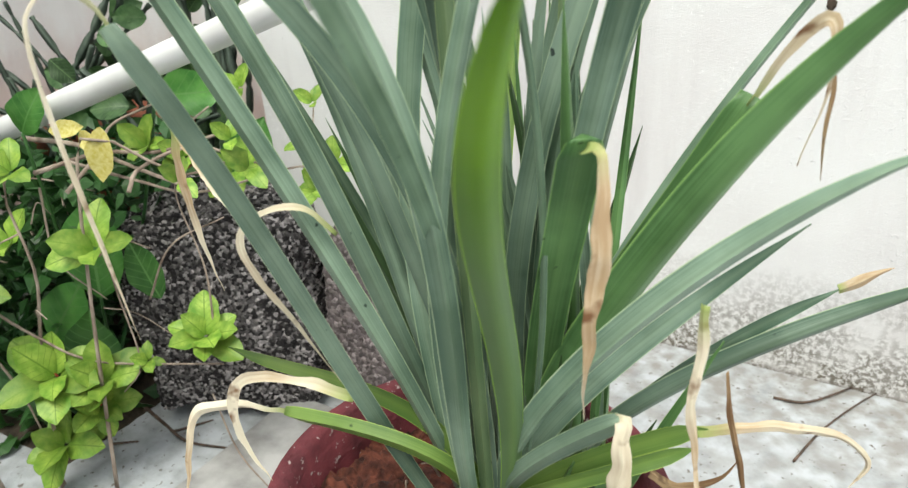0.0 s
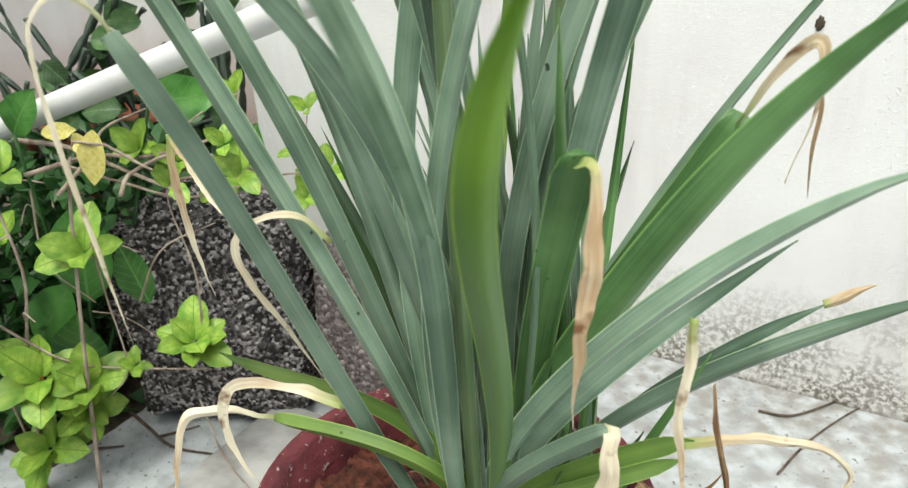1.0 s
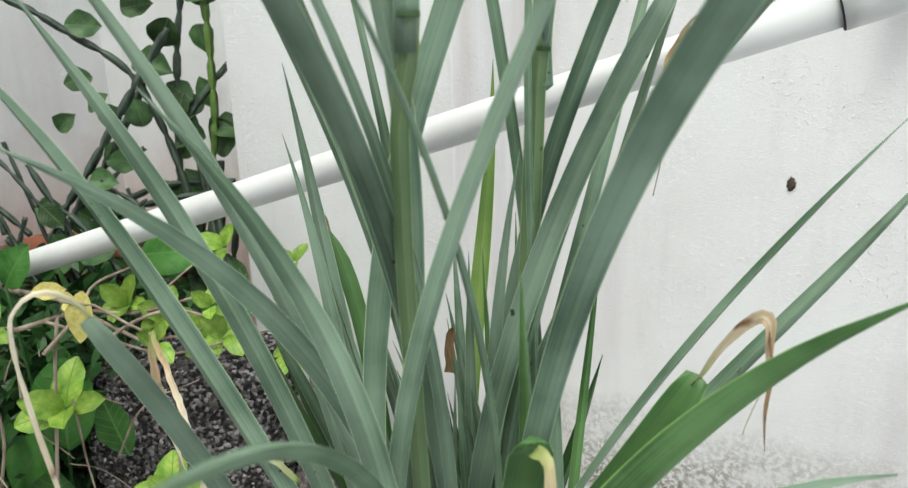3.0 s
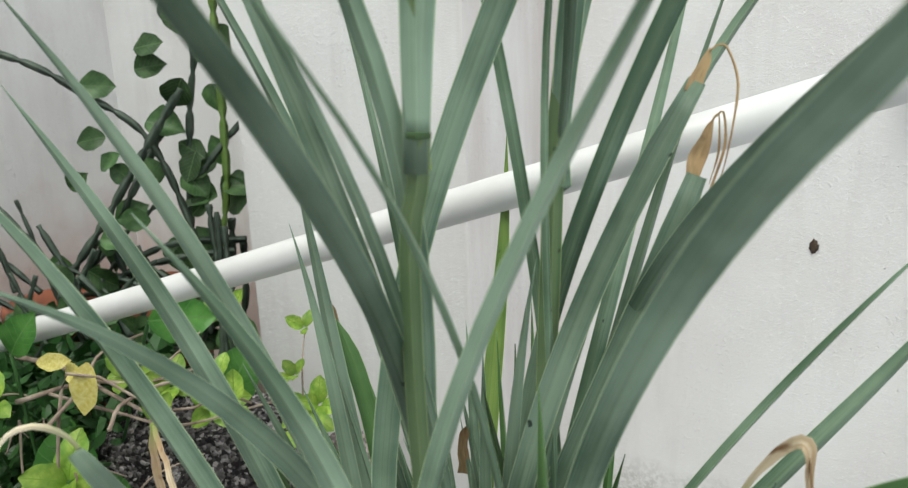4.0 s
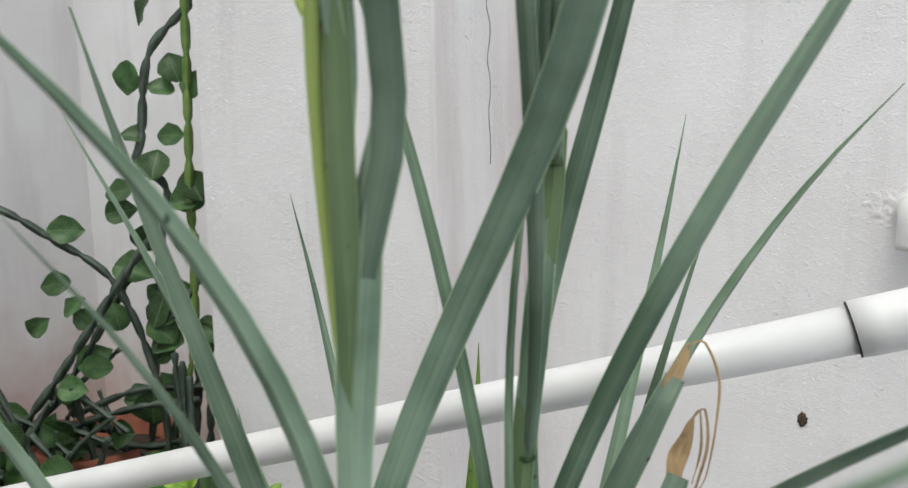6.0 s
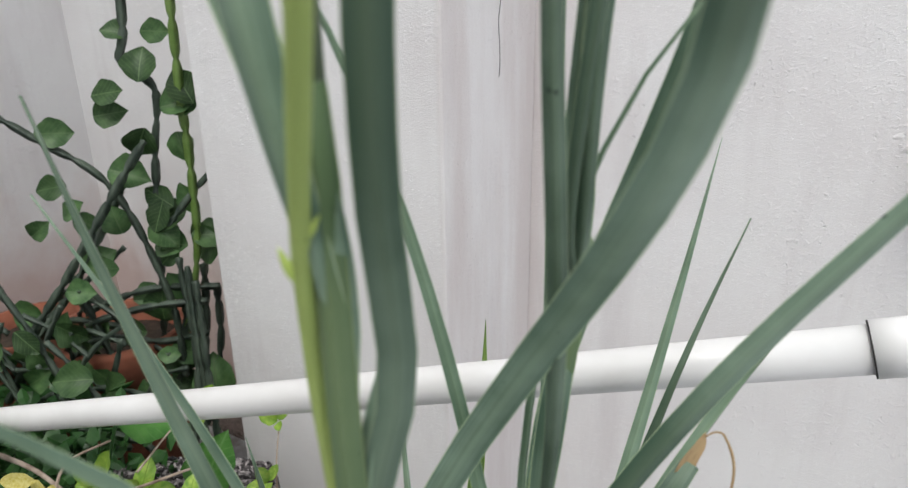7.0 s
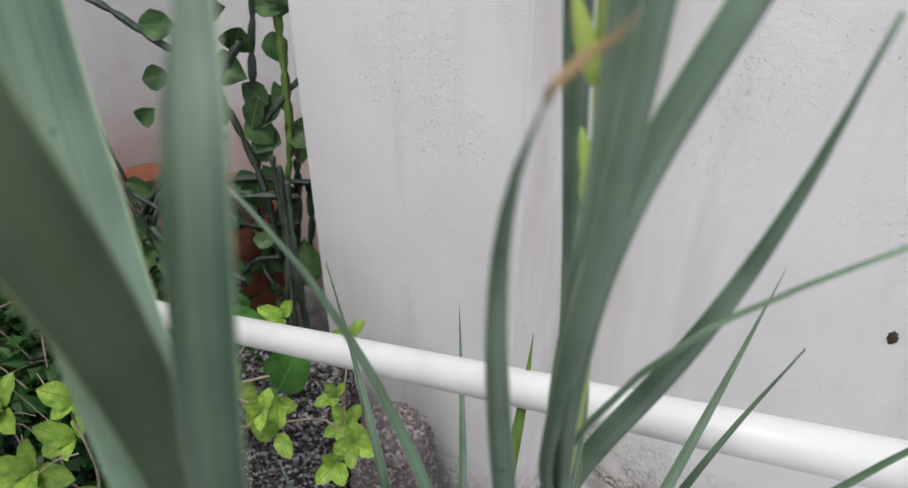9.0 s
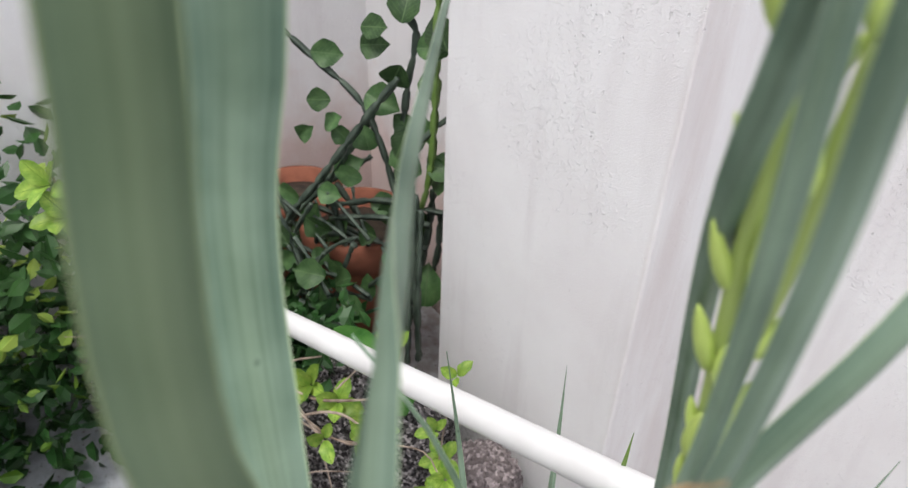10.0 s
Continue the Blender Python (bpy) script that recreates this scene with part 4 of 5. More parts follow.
def put_leaf(meshes, at_, way, up, size, parent, name="leaf"):
    y = Vector(way).normalized()
    x = y.cross(Vector(up)).normalized()
    z = x.cross(y)
    ob = new(name, rng.choice(meshes))
    m = Matrix((x, y, z)).transposed().to_4x4() @ Matrix.Diagonal((size, size, size, 1))
    m.translation = Vector(at_)
    ob.parent = parent
    ob.matrix_parent_inverse = parent.matrix_basis.inverted()
    ob.matrix_basis = m
    return ob


TOCAM = Vector((0.547, -0.837, 0.35))
VL = leaf_set(VINE_LEAF, [(1.0, 0.85, 12, 0.3, 0.15), (1.0, 0.95, 12, 0.45, 0.3), (1.0, 0.75, 12, 0.2, 0.05), (1.05, 0.9, 12, 0.6, 0.25)])
LL = leaf_set(LIME_LEAF, [(1.0, 0.66, 12, 0.3, 0.2, 1), (1.0, 0.74, 12, 0.2, 0.35, 1), (1.0, 0.62, 12, 0.45, 0.1, 1), (1.0, 0.7, 12, 0.15, 0.5, 1)])
BROAD_GREEN = vein_mat("broad_leaf_green", (0.030, 0.115, 0.018), (0.085, 0.215, 0.045), (0.10, 0.22, 0.06), 0.4)
BL_ = leaf_set(BROAD_GREEN, [(1.0, 0.62, 10, 0.2, 0.15), (1.0, 0.7, 10, 0.3, 0.3), (1.0, 0.55, 10, 0.15, 0.05)])
YL = leaf_set(YELLOW_LEAF, [(1.0, 0.5, 12, 0.2, 0.1)])

rng = random.Random(31)
vine = holder("climbing_vine", (-1.27, -0.27, 0.50), "climbing vine with dark four-angled jointed stems and small round leaves", "vine")


def jointed(material, r, *pts):
    """A four-winged succulent stem, pinched at its joints."""
    n = max(10, int(sum((Vector(b_) - Vector(a_)).length for a_, b_ in zip(pts, pts[1:])) / 0.008))
    c = spline(pts, n)
    bm = bmesh.new()
    rings, ref = [], Vector((0.3, 0.5, 0.8))
    for k, q in enumerate(c):
        tan = (c[min(k + 1, n)] - c[max(k - 1, 0)]).normalized()
        s_ = tan.cross(ref).normalized()
        o_ = tan.cross(s_)
        pinch = 1 - 0.45 * math.exp(-((k % 9) - 4) ** 2 / 1.2)
        rings.append([bm.verts.new(q + (s_ * math.cos(j * math.pi / 4) + o_ * math.sin(j * math.pi / 4)) * r * pinch * (1.0 if j % 2 == 0 else 0.5)) for j in range(8)])
    for a_, b_ in zip(rings, rings[1:]):
        for j in range(8):
            bm.faces.new((a_[j], a_[(j + 1) % 8], b_[(j + 1) % 8], b_[j]))
    bm.faces.new(rings[0])
    bm.faces.new(rings[-1])
    part("stem", bm, material, vine)


def vine_leaf(at_, size):
    a_ = rng.uniform(0, 6.28)
    right = Vector((0.837, 0.547, 0))
    way = right * math.cos(a_) + Vector((0, 0, 1)) * math.sin(a_) * 0.8 + TOCAM * rng.uniform(-0.3, 0.3)
    size *= 2.35
    put_leaf(VL, Vector(at_) - way.normalized() * size * 0.5, way, TOCAM + Vector((rng.uniform(-0.5, 0.5), rng.uniform(-0.3, 0.3), rng.uniform(-0.2, 0.7))), size, vine)


jointed(VINE_STEM, 0.0083, (-1.622, -0.606, 1.150), (-1.471, -0.506, 1.090), (-1.378, -0.447, 1.023), (-1.271, -0.377, 0.919), (-1.209, -0.335, 0.680), (-1.216, -0.323, 0.472))
jointed(VINE_STEM, 0.0094, (-1.080, -0.256, 1.659), (-1.095, -0.261, 1.517), (-1.186, -0.321, 1.392), (-1.210, -0.336, 1.228), (-1.220, -0.343, 1.170), (-1.175, -0.313, 1.117), (-1.216, -0.308, 0.981), (-1.250, -0.312, 0.755), (-1.317, -0.301, 0.461))
jointed(VINE_GREEN, 0.0094, (-1.108, -0.285, 1.715), (-1.116, -0.288, 1.426), (-1.121, -0.291, 1.268), (-1.126, -0.295, 1.105), (-1.129, -0.294, 0.961), (-1.159, -0.291, 0.755), (-1.283, -0.290, 0.461))
jointed(VINE_STEM, 0.0094, (-1.509, -0.459, 0.472), (-1.443, -0.529, 0.584), (-1.341, -0.462, 0.755), (-1.242, -0.397, 0.921), (-1.176, -0.355, 1.026))
jointed(VINE_STEM, 0.0083, (-1.419, -0.403, 0.574), (-1.346, -0.439, 0.626), (-1.238, -0.369, 0.661), (-1.133, -0.300, 0.672))
jointed(VINE_STEM, 0.0094, (-1.364, -0.450, 0.735), (-1.341, -0.435, 0.634), (-1.320, -0.422, 0.530))
jointed(VINE_STEM, 0.0094, (-1.573, -0.546, 0.411), (-1.475, -0.483, 0.584), (-1.396, -0.431, 0.699), (-1.314, -0.378, 0.846), (-1.251, -0.336, 0.968))
jointed(VINE_STEM, 0.0083, (-1.378, -0.419, 0.640), (-1.265, -0.346, 0.687), (-1.135, -0.260, 0.690))
jointed(VINE_STEM, 0.0083, (-1.360, -0.407, 0.579), (-1.257, -0.340, 0.559), (-1.168, -0.282, 0.579))
jointed(VINE_STEM, 0.0094, (-1.218, -0.287, 0.708), (-1.229, -0.295, 0.575), (-1.275, -0.325, 0.360))
jointed(VINE_STEM, 0.0094, (-1.177, -0.260, 0.735), (-1.191, -0.270, 0.573), (-1.229, -0.295, 0.358))
jointed(VINE_STEM, 0.0094, (-1.159, -0.249, 0.678), (-1.176, -0.250, 0.524), (-1.238, -0.273, 0.303))
jointed(VINE_STEM, 0.0094, (-1.563, -0.471, 0.545), (-1.457, -0.404, 0.657), (-1.347, -0.331, 0.764))
jointed(VINE_STEM, 0.0094, (-1.312, -0.308, 0.471), (-1.382, -0.354, 0.586), (-1.433, -0.387, 0.669))
jointed(VINE_STEM, 0.0083, (-1.191, -0.323, 0.838), (-1.143, -0.293, 0.905), (-1.089, -0.258, 0.970))
vine_leaf((-1.351, -0.428, 1.038), 0.030)
vine_leaf((-1.377, -0.445, 0.926), 0.027)
vine_leaf((-1.349, -0.427, 0.878), 0.024)
vine_leaf((-1.413, -0.469, 0.836), 0.021)
vine_leaf((-1.331, -0.415, 0.851), 0.024)
vine_leaf((-1.245, -0.358, 0.953), 0.034)
vine_leaf((-1.257, -0.367, 1.074), 0.027)
vine_leaf((-1.227, -0.347, 1.341), 0.030)
vine_leaf((-1.150, -0.297, 1.362), 0.027)
vine_leaf((-1.161, -0.304, 1.227), 0.027)
vine_leaf((-1.133, -0.286, 1.092), 0.027)
vine_leaf((-1.194, -0.326, 1.473), 0.027)
vine_leaf((-1.173, -0.312, 1.322), 0.024)
vine_leaf((-1.277, -0.380, 0.853), 0.027)
vine_leaf((-1.204, -0.332, 0.860), 0.030)
vine_leaf((-1.199, -0.329, 0.825), 0.030)
vine_leaf((-1.195, -0.326, 0.775), 0.027)
vine_leaf((-1.320, -0.408, 0.748), 0.030)
vine_leaf((-1.224, -0.345, 1.229), 0.021)
vine_leaf((-1.147, -0.295, 1.009), 0.024)
vine_leaf((-1.120, -0.277, 1.326), 0.027)
vine_leaf((-1.208, -0.308, 0.857), 0.036)
vine_leaf((-1.151, -0.270, 0.790), 0.041)
vine_leaf((-1.248, -0.334, 0.647), 0.036)
vine_leaf((-1.211, -0.310, 0.531), 0.033)
vine_leaf((-1.170, -0.283, 0.458), 0.045)
vine_leaf((-1.218, -0.314, 0.895), 0.030)
vine_leaf((-1.344, -0.397, 0.758), 0.030)
vine_leaf((-1.496, -0.496, 0.636), 0.030)
vine_leaf((-1.169, -0.283, 0.892), 0.030)
vine_leaf((-1.213, -0.311, 0.692), 0.027)
vine_leaf((-1.183, -0.332, 1.170), 0.030)
vine_leaf((-1.243, -0.371, 1.116), 0.030)
vine_leaf((-1.118, -0.291, 1.125), 0.030)
vine_leaf((-1.136, -0.302, 1.094), 0.027)
vine_leaf((-1.204, -0.346, 1.017), 0.030)
for k in range(15):
    x, z = rng.uniform(-1.60, -1.10), rng.uniform(0.36, 0.68)
    a_, l_ = rng.uniform(-0.9, 1.3), rng.uniform(0.10, 0.24)
    p = Vector((x, rng.uniform(-0.50, -0.30), z))
    q = p + Vector((math.cos(a_ * 1.3) * 0.8 * rng.choice((-1, 1)), -0.15, math.sin(a_) * 0.8)) * l_
    jointed(VINE_STEM, 0.006, p, p.lerp(q, 0.5) + Vector((0, -0.01, 0.02)), q)
    vine_leaf(q, rng.uniform(0.02, 0.03))
for k in range(9):
    vine_leaf((rng.uniform(-1.30, -1.10), rng.uniform(-0.34, -0.26), rng.uniform(0.36, 0.90)), rng.uniform(0.022, 0.036))
for k in range(12):
    vine_leaf((rng.uniform(-1.55, -1.15), rng.uniform(-0.58, -0.45), rng.uniform(0.30, 0.58)), rng.uniform(0.02, 0.032))

for k in range(50):
    p = Vector((rng.uniform(-1.62, -1.12), rng.uniform(-0.58, -0.47), rng.uniform(0.26, 0.60)))
    a_, l_ = rng.choice((rng.uniform(0.3, 1.2), rng.uniform(1.8, 2.7), rng.uniform(-0.1, 0.15))), rng.uniform(0.12, 0.30)
    q = p + Vector((math.cos(a_) * 0.84, math.cos(a_) * 0.3, math.sin(a_))) * l_
    if q.x < -1.09:
        jointed(VINE_STEM, rng.uniform(0.005, 0.0085), p, p.lerp(q, 0.5) + Vector((0, 0, 0.012)), q)
        if k % 3 == 0:
            vine_leaf(p.lerp(q, rng.uniform(0.3, 1.0)) + Vector((0.008, -0.015, 0)), rng.uniform(0.022, 0.034))
for k in range(4):
    x = rng.uniform(-1.22, -1.09)
    jointed(VINE_STEM, 0.008, (x, rng.uniform(-0.42, -0.34), 0.30), (x + rng.uniform(-0.02, 0.02), -0.36, 0.55), (x + rng.uniform(-0.03, 0.03), -0.34, rng.uniform(0.66, 0.85)))

# shrub with lime-green rosettes and dry twigs
rng = random.Random(17)
shrub = holder("small_shrub", (-1.02, -0.95, 0.0), "straggly shrub with lime-green leaf rosettes, red buds and dry twigs", "shrub")


def twig(r, *pts):
    wob = [Vector(p) + Vector((rng.uniform(-1, 1), rng.uniform(-1, 1), rng.uniform(-1, 1))) * 0.006 for p in pts]
    part("twig", tube(wob, r * 0.68, r * 0.36, 18, 7), TWIG, shrub)


def rosette(at_, size, n, red=False):
    base, size = Vector(at_), size * (1.22 if at_[1] < -0.82 else 1.1 if at_[1] < -0.76 else 0.95)
    axis = (TOCAM + Vector((0, 0, 0.5)) + Vector((rng.uniform(-0.4, 0.4), rng.uniform(-0.4, 0.4), rng.uniform(-0.2, 0.4)))).normalized()
    u_ = axis.cross(Vector((0.2, 0.1, 1))).normalized()
    w_ = axis.cross(u_)
    n = n if at_[2] < 0.4 else round(n * 0.65)
    for k in range(n):
        a_ = k * 2.4 + rng.uniform(-0.3, 0.3)
        open_ = 0.35 + 0.75 * k / n
        way = (u_ * math.cos(a_) + w_ * math.sin(a_)) * open_ + axis * (1.0 - open_ * 0.75)
        put_leaf(LL, base + way * size * 0.08, way, axis + way * 0.2, size * rng.uniform(0.65, 1.05), shrub)
    if red:
        part("red_bud", bud(base, axis, 0.016), RED_BUD, shrub, "small red bud")


rosette((-1.023, -0.904, 0.230), 0.075, 9, True)
rosette((-0.958, -0.861, 0.215), 0.065, 9)
rosette((-1.045, -0.918, 0.085), 0.062, 8)
rosette((-0.985, -0.868, 0.160), 0.060, 8, True)
rosette((-0.918, -0.835, 0.460), 0.055, 8)
rosette((-0.785, -0.770, 0.300), 0.062, 10)
rosette((-0.994, -0.884, 0.591), 0.050, 6)
rosette((-1.040, -0.897, 0.470), 0.050, 6)
rosette((-0.714, -0.702, 0.622), 0.046, 5)
rosette((-0.594, -0.623, 0.573), 0.046, 7)
rosette((-0.699, -0.692, 0.576), 0.055, 5)
rosette((-0.789, -0.750, 0.565), 0.050, 4)
rosette((-0.892, -0.722, 0.596), 0.052, 7)
rosette((-0.845, -0.692, 0.575), 0.052, 7)
rosette((-0.784, -0.652, 0.548), 0.052, 7)
rosette((-0.668, -0.576, 0.519), 0.048, 7)
rosette((-0.680, -0.584, 0.585), 0.042, 6)
rosette((-0.603, -0.653, 0.545), 0.046, 6)
rosette((-0.735, -0.501, 0.628), 0.038, 5)
rosette((-0.834, -0.565, 0.660), 0.044, 6)
rosette((-1.242, -1.011, 0.940), 0.052, 7)
rosette((-1.226, -1.000, 0.880), 0.052, 7)
rosette((-1.091, -0.972, 0.407), 0.055, 7)
rosette((-1.100, -0.968, 0.560), 0.055, 7)
rosette((-0.890, -0.817, 0.250), 0.030, 5)
put_leaf(YL, (-0.880, -0.798, 0.650), (-0.1, -0.2, -1), TOCAM, 0.085, shrub)
put_leaf(YL, (-0.93, -0.80, 0.640), (0.5, -0.1, -0.4), TOCAM, 0.05, shrub)
put_leaf(YL, (-0.96, -0.83, 0.645), (0.9, 0.4, 0.1), TOCAM, 0.055, shrub)
twig(0.0055, (-0.96, -0.90, 0.0), (-0.93, -0.85, 0.40), (-0.903, -0.825, 0.637), (-0.84, -0.78, 0.60), (-0.773, -0.741, 0.569), (-0.70, -0.70, 0.60))
twig(0.004, (-0.93, -0.83, 0.60), (-0.86, -0.77, 0.56), (-0.79, -0.72, 0.535), (-0.68, -0.62, 0.56), (-0.60, -0.62, 0.57))
twig(0.0055, (-1.06, -0.94, 0.0), (-1.033, -0.910, 0.289), (-1.0, -0.89, 0.42), (-1.013, -0.897, 0.546), (-0.994, -0.884, 0.6))
twig(0.004, (-1.10, -0.95, 0.38), (-1.03, -0.91, 0.31), (-0.96, -0.86, 0.26), (-0.785, -0.748, 0.24))
twig(0.003, (-0.97, -0.87, 0.561), (-0.975, -0.868, 0.45), (-0.92, -0.842, 0.37))
twig(0.003, (-0.91, -0.83, 0.48), (-0.90, -0.83, 0.38), (-0.89, -0.83, 0.25), (-0.92, -0.86, 0.20))
twig(0.004, (-1.12, -0.97, 0.33), (-1.08, -0.94, 0.20), (-1.06, -0.93, 0.0))
twig(0.003, (-0.785, -0.76, 0.31), (-0.778, -0.75, 0.42), (-0.80, -0.75, 0.52), (-0.80, -0.755, 0.57))
twig(0.003, (-0.87, -0.80, 0.36), (-0.82, -0.77, 0.46), (-0.74, -0.72, 0.50))
twig(0.005, (-1.15, -1.0, 0.0), (-1.22, -1.02, 0.5), (-1.24, -1.01, 0.95))
twig(0.004, (-1.08, -0.96, 0.30), (-1.10, -0.97, 0.42), (-1.10, -0.97, 0.56))
twig(0.003, (-0.90, -0.70, 0.10), (-0.80, -0.75, 0.05), (-0.66, -0.80, 0.06))
twig(0.003, (-0.83, -0.70, 0.62), (-0.86, -0.60, 0.64), (-0.83, -0.565, 0.66))
twig(0.003, (-0.66, -0.60, 0.50), (-0.70, -0.55, 0.58), (-0.735, -0.501, 0.63))

for k in range(26):
    p = Vector((rng.uniform(-1.45, -0.92), rng.uniform(-0.98, -0.72), rng.uniform(0.30, 0.62)))
    a_, l_ = rng.uniform(0, 6.28), rng.uniform(0.10, 0.26)
    d_ = Vector((math.cos(a_) * 0.8, math.sin(a_) * 0.5, rng.uniform(-0.5, 0.35))) * l_
    twig(rng.uniform(0.0016, 0.0032), p, p + d_ * 0.4 + Vector((0, 0, 0.02)), p + d_)

twig(0.007, (-1.151, -0.774, 0.600), (-1.012, -0.760, 0.600), (-0.901, -0.761, 0.580), (-0.774, -0.751, 0.550))
twig(0.006, (-1.011, -0.852, 0.580), (-0.934, -0.782, 0.600), (-0.859, -0.724, 0.600), (-0.772, -0.645, 0.620))
twig(0.005, (-0.912, -0.855, 0.560), (-0.906, -0.800, 0.600), (-0.935, -0.752, 0.630), (-0.891, -0.704, 0.660))
twig(0.005, (-0.829, -0.808, 0.560), (-0.845, -0.770, 0.580), (-0.786, -0.717, 0.600), (-0.684, -0.677, 0.580))

# broad dark leaves behind the twigs
broad = holder("broad_leaf_plant", (-1.15, -0.80, 0.0), "low plant with large dark green leaves", "plant")
for at_, way, size in (((-1.06, -0.775, 0.31), (0.15, 0, 1), 0.19), ((-1.17, -0.83, 0.22), (0.5, 0.2, 0.7), 0.16), ((-1.06, -0.80, 0.16), (0.3, -0.3, 0.7), 0.16), ((-1.20, -0.88, 0.05), (0.4, -0.2, 0.5), 0.16),
                       ((-0.93, -0.66, 0.66), (0.9, 0.4, 0.1), 0.11), ((-1.10, -0.80, 0.62), (0.4, 0, 0.5), 0.09), ((-0.84, -0.60, 0.50), (0.3, 0.2, 0.8), 0.12), ((-1.28, -0.93, 0.14), (0.2, -0.2, 1), 0.17), ((-0.90, -0.76, 0.34), (-0.3, -0.1, 0.9), 0.11)):
    put_leaf(BL_, at_, way, TOCAM, size, broad)
for q in ((-1.06, -0.775, 0.31), (-1.17, -0.83, 0.22), (-1.06, -0.80, 0.16), (-1.10, -0.80, 0.62), (-0.93, -0.66, 0.66), (-1.28, -0.93, 0.14)):
    part("leaf_stalk", tube([(-1.15, -0.80, 0.0), ((q[0] - 1.15) / 2, (q[1] - 0.80) / 2 + 0.02, q[2] * 0.5), q], 0.004, 0.003, 10, 6), BROAD, broad)

# dense undergrowth and litter in the corner
verts, faces = [], []
for k in range(2600):
    c_ = Vector((rng.uniform(-1.8, -1.14), rng.uniform(-0.92, -0.42), 0))
    c_.z = rng.random() ** 1.3 * (0.50 if c_.y > -0.9 else 0.30)
    if (c_.x > -1.2 and c_.y > -0.68) or (c_ - Vector((-1.30, -0.28, c_.z))).length < 0.19 or (c_ - Vector((-1.68, -0.32, c_.z))).length < 0.18:
        continue
    a_, b_, l_ = rng.uniform(0, 6.28), rng.uniform(-0.6, 1.2), rng.uniform(0.03, 0.075)
    d_ = Vector((math.cos(a_) * math.cos(b_), math.sin(a_) * math.cos(b_), math.sin(b_)))
    e_ = d_.cross(Vector((rng.uniform(-1, 1), rng.uniform(-1, 1), 0.6))).normalized() * l_ * 0.27
    n_ = d_.cross(e_).normalized() * l_ * 0.06
    i_ = len(verts)
    verts += [c_, c_ + d_ * l_ * 0.4 + e_ + n_, c_ + d_ * l_, c_ + d_ * l_ * 0.4 - e_ + n_, c_ + d_ * l_ * 0.45 - n_ * 0.5]
    faces += [(i_, i_ + 1, i_ + 4), (i_ + 1, i_ + 2, i_ + 4), (i_ + 2, i_ + 3, i_ + 4), (i_ + 3, i_, i_ + 4)]
me = bpy.data.meshes.new("undergrowth")
me.from_pydata([tuple(v) for v in verts], [], faces)
me.materials.append(BROAD)
tagged(new("undergrowth", me), "dense dark green undergrowth in the corner by the wall", "undergrowth", kind="stuff")
# bush along the side wall
def leaf_mass(name, material, count, lo, hi, size, label, category):
    verts, faces = [], []
    for k in range(count):
        c_ = Vector([rng.uniform(a_, b_) for a_, b_ in zip(lo, hi)])
        if lo[2] < 0.2:
            c_.z *= 0.55 + 0.45 * noise.noise(Vector((c_.x * 4, c_.y * 4, 1)))
        a_, b_, l_ = rng.uniform(0, 6.28), rng.uniform(-0.5, 1.1), rng.uniform(*size)
        d_ = Vector((math.cos(a_) * math.cos(b_), math.sin(a_) * math.cos(b_), math.sin(b_)))
        e_ = d_.cross(Vector((rng.uniform(-1, 1), rng.uniform(-1, 1), 0.6))).normalized() * l_ * 0.3
        n_ = d_.cross(e_).normalized() * l_ * 0.08
        i_ = len(verts)
        verts += [c_, c_ + d_ * l_ * 0.35 + e_ + n_, c_ + d_ * l_ * 0.75 + e_ * 0.75 + n_, c_ + d_ * l_, c_ + d_ * l_ * 0.75 - e_ * 0.75 + n_, c_ + d_ * l_ * 0.35 - e_ + n_, c_ + d_ * l_ * 0.5 - n_ * 0.5]
        faces += [(i_ + j, i_ + (j + 1) % 6, i_ + 6) for j in range(6)]
    me = bpy.data.meshes.new(name)
    me.from_pydata([tuple(v) for v in verts], [], faces)
    me.materials.append(material)
    return tagged(new(name, me), label, category, kind="stuff")


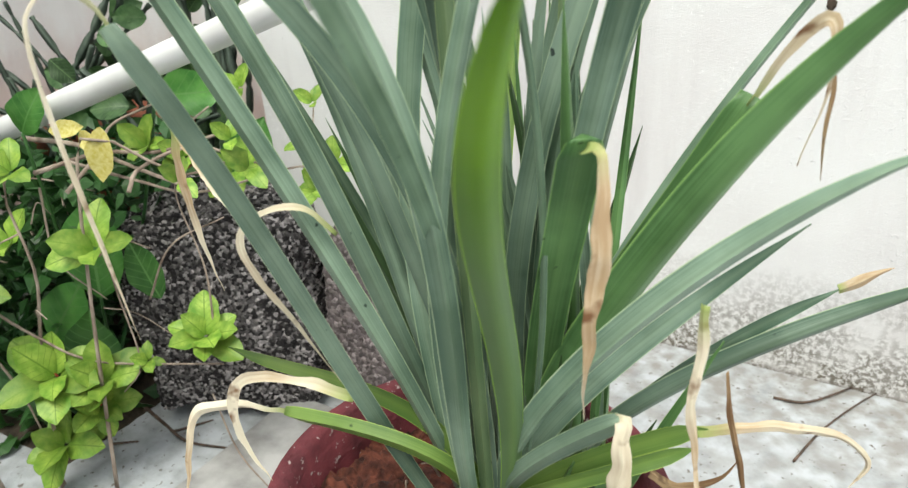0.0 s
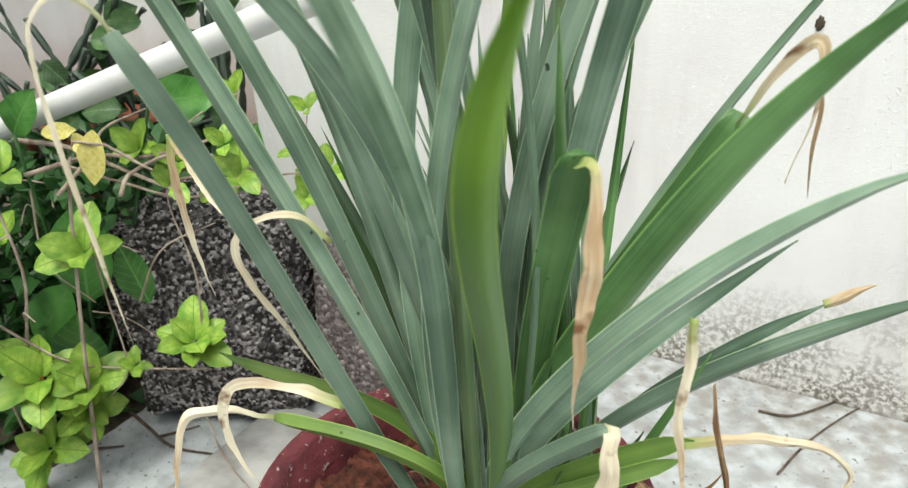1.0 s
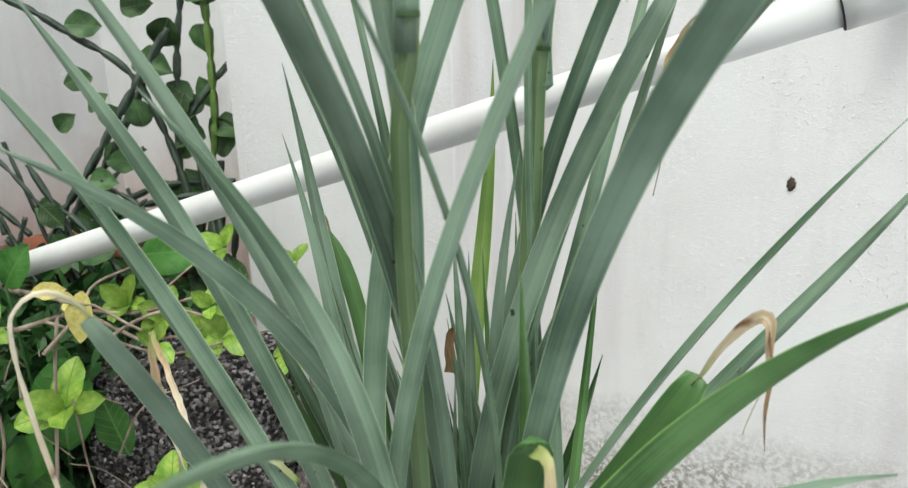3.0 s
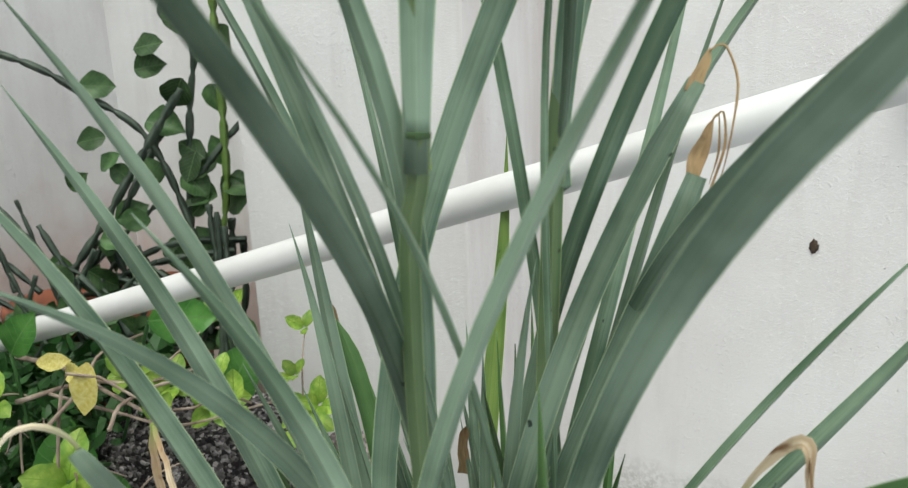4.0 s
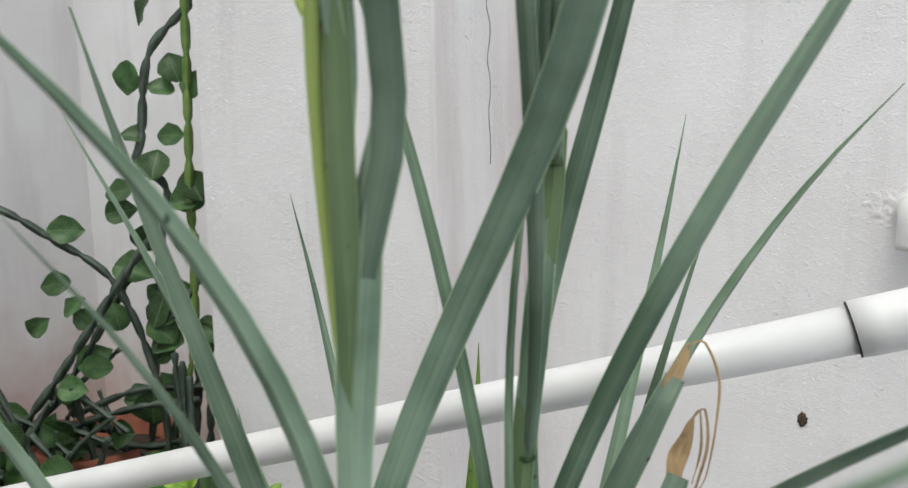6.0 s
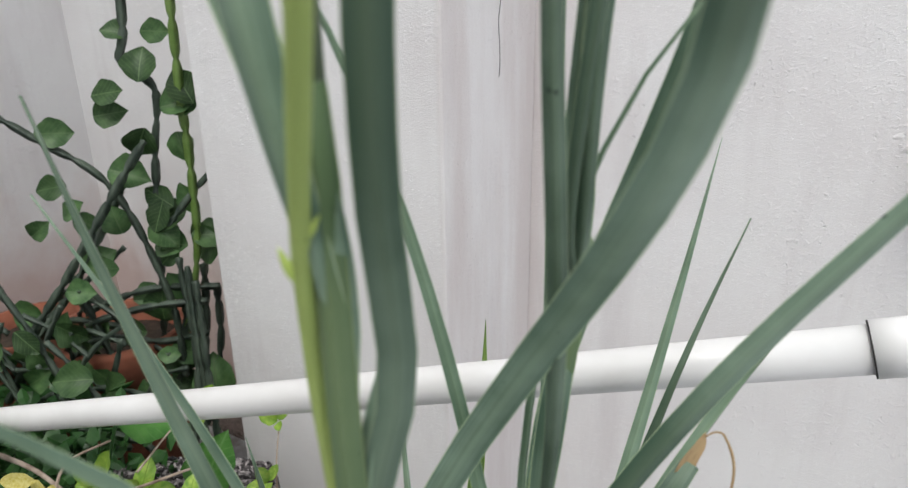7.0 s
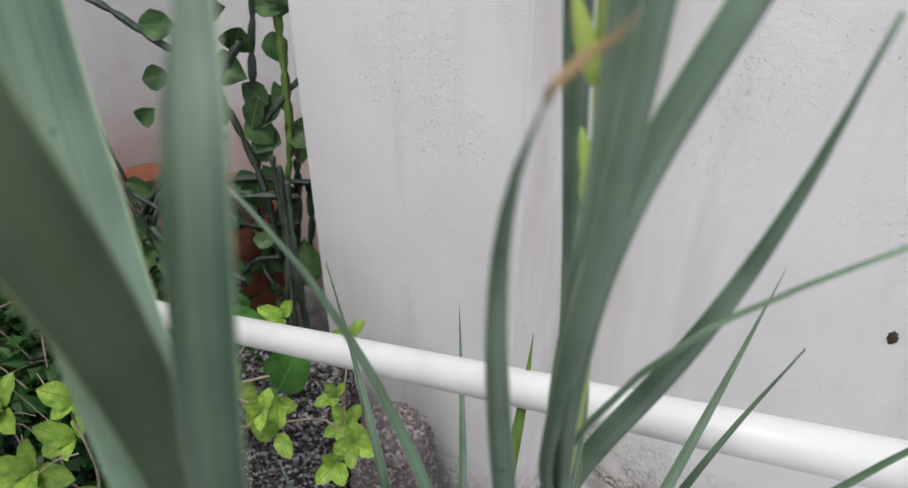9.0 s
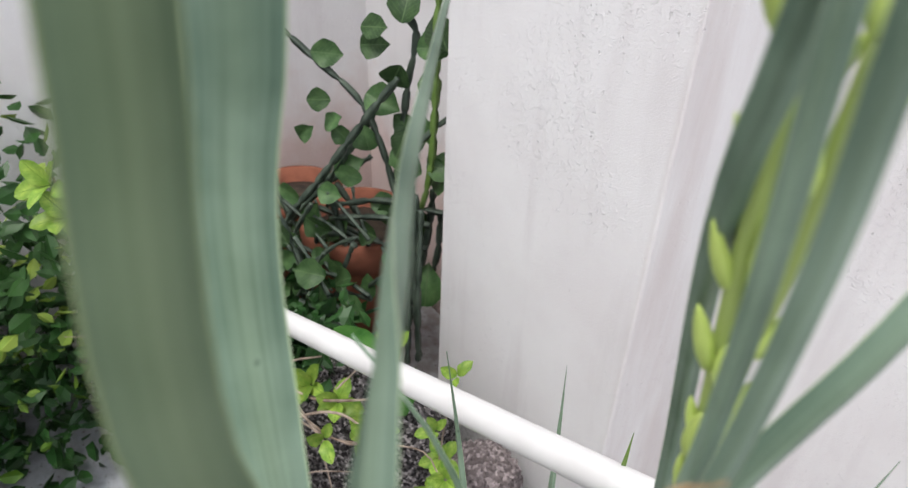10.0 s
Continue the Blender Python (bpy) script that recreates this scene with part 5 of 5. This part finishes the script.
leaf_mass("bush", BROAD, 2200, (-1.93, -1.75, 0.0), (-1.42, -0.86, 1.15), (0.035, 0.075), "dark leafy bush along the side wall", "bush")
leaf_mass("creeper", BROAD, 230, (-1.28, -0.78, 0.44), (-0.96, -0.52, 0.57), (0.025, 0.055), "dark creeping foliage over the back of the stone", "creeper")
leaf_mass("bush", LIME_LEAF, 350, (-1.93, -1.7, 0.1), (-1.40, -0.88, 1.25), (0.03, 0.06), "young light green leaves on the bush by the side wall", "bush")
bm = bmesh.new()
bmesh.ops.create_grid(bm, x_segments=70, y_segments=60, size=1)
for v in bm.verts:
    x, y = v.co.x * 0.40 - 1.50, v.co.y * 0.30 - 0.62
    e_ = max(0.0, 1 - max(abs(v.co.x), abs(v.co.y)) ** 6)
    v.co = Vector((x, y, -0.004 + e_ * (0.03 + 0.03 * noise.noise(Vector((x * 9, y * 9, 0))) + 0.012 * noise.noise(Vector((x * 50, y * 50, 3))))))
tagged(link("leaf_litter", bm, ROOTDARK), "dark soil and leaf litter on the floor", "soil", kind="stuff")

# fallen twigs
tagged(link("fallen_twig", tube([(0.001, -0.103, 0.005), (0.057, -0.091, 0.005), (0.111, -0.026, 0.005), (0.166, 0.057, 0.005), (0.214, 0.116, 0.005)], 0.0028, 0.0014, 24, 6), TWIG_DARK), "thin dry brown twig lying on the floor", "twig", "twigs on the floor")
tagged(link("fallen_twig", tube([(0.063, -0.274, 0.005), (0.096, -0.162, 0.005), (0.152, -0.036, 0.005), (0.223, 0.086, 0.005)], 0.0024, 0.0012, 24, 6), TWIG_DARK), "thin dry brown twig lying on the floor", "twig", "twigs on the floor")
tagged(link("fallen_twig", tube([(-1.126, -0.719, 0.005), (-1.038, -0.736, 0.005), (-0.951, -0.750, 0.005), (-0.857, -0.724, 0.005)], 0.004, 0.0020, 24, 6), TWIG_DARK), "thin dry brown twig lying on the floor", "twig", "twigs on the floor")
tagged(link("fallen_twig", tube([(-1.002, -0.744, 0.005), (-0.982, -0.717, 0.005), (-0.957, -0.680, 0.005)], 0.003, 0.0015, 24, 6), TWIG_DARK), "thin dry brown twig lying on the floor", "twig", "twigs on the floor")
tagged(link("fallen_twig", tube([(-1.084, -0.830, 0.005), (-1.039, -0.796, 0.005)], 0.003, 0.0015, 24, 6), TWIG_DARK), "thin dry brown twig lying on the floor", "twig", "twigs on the floor")
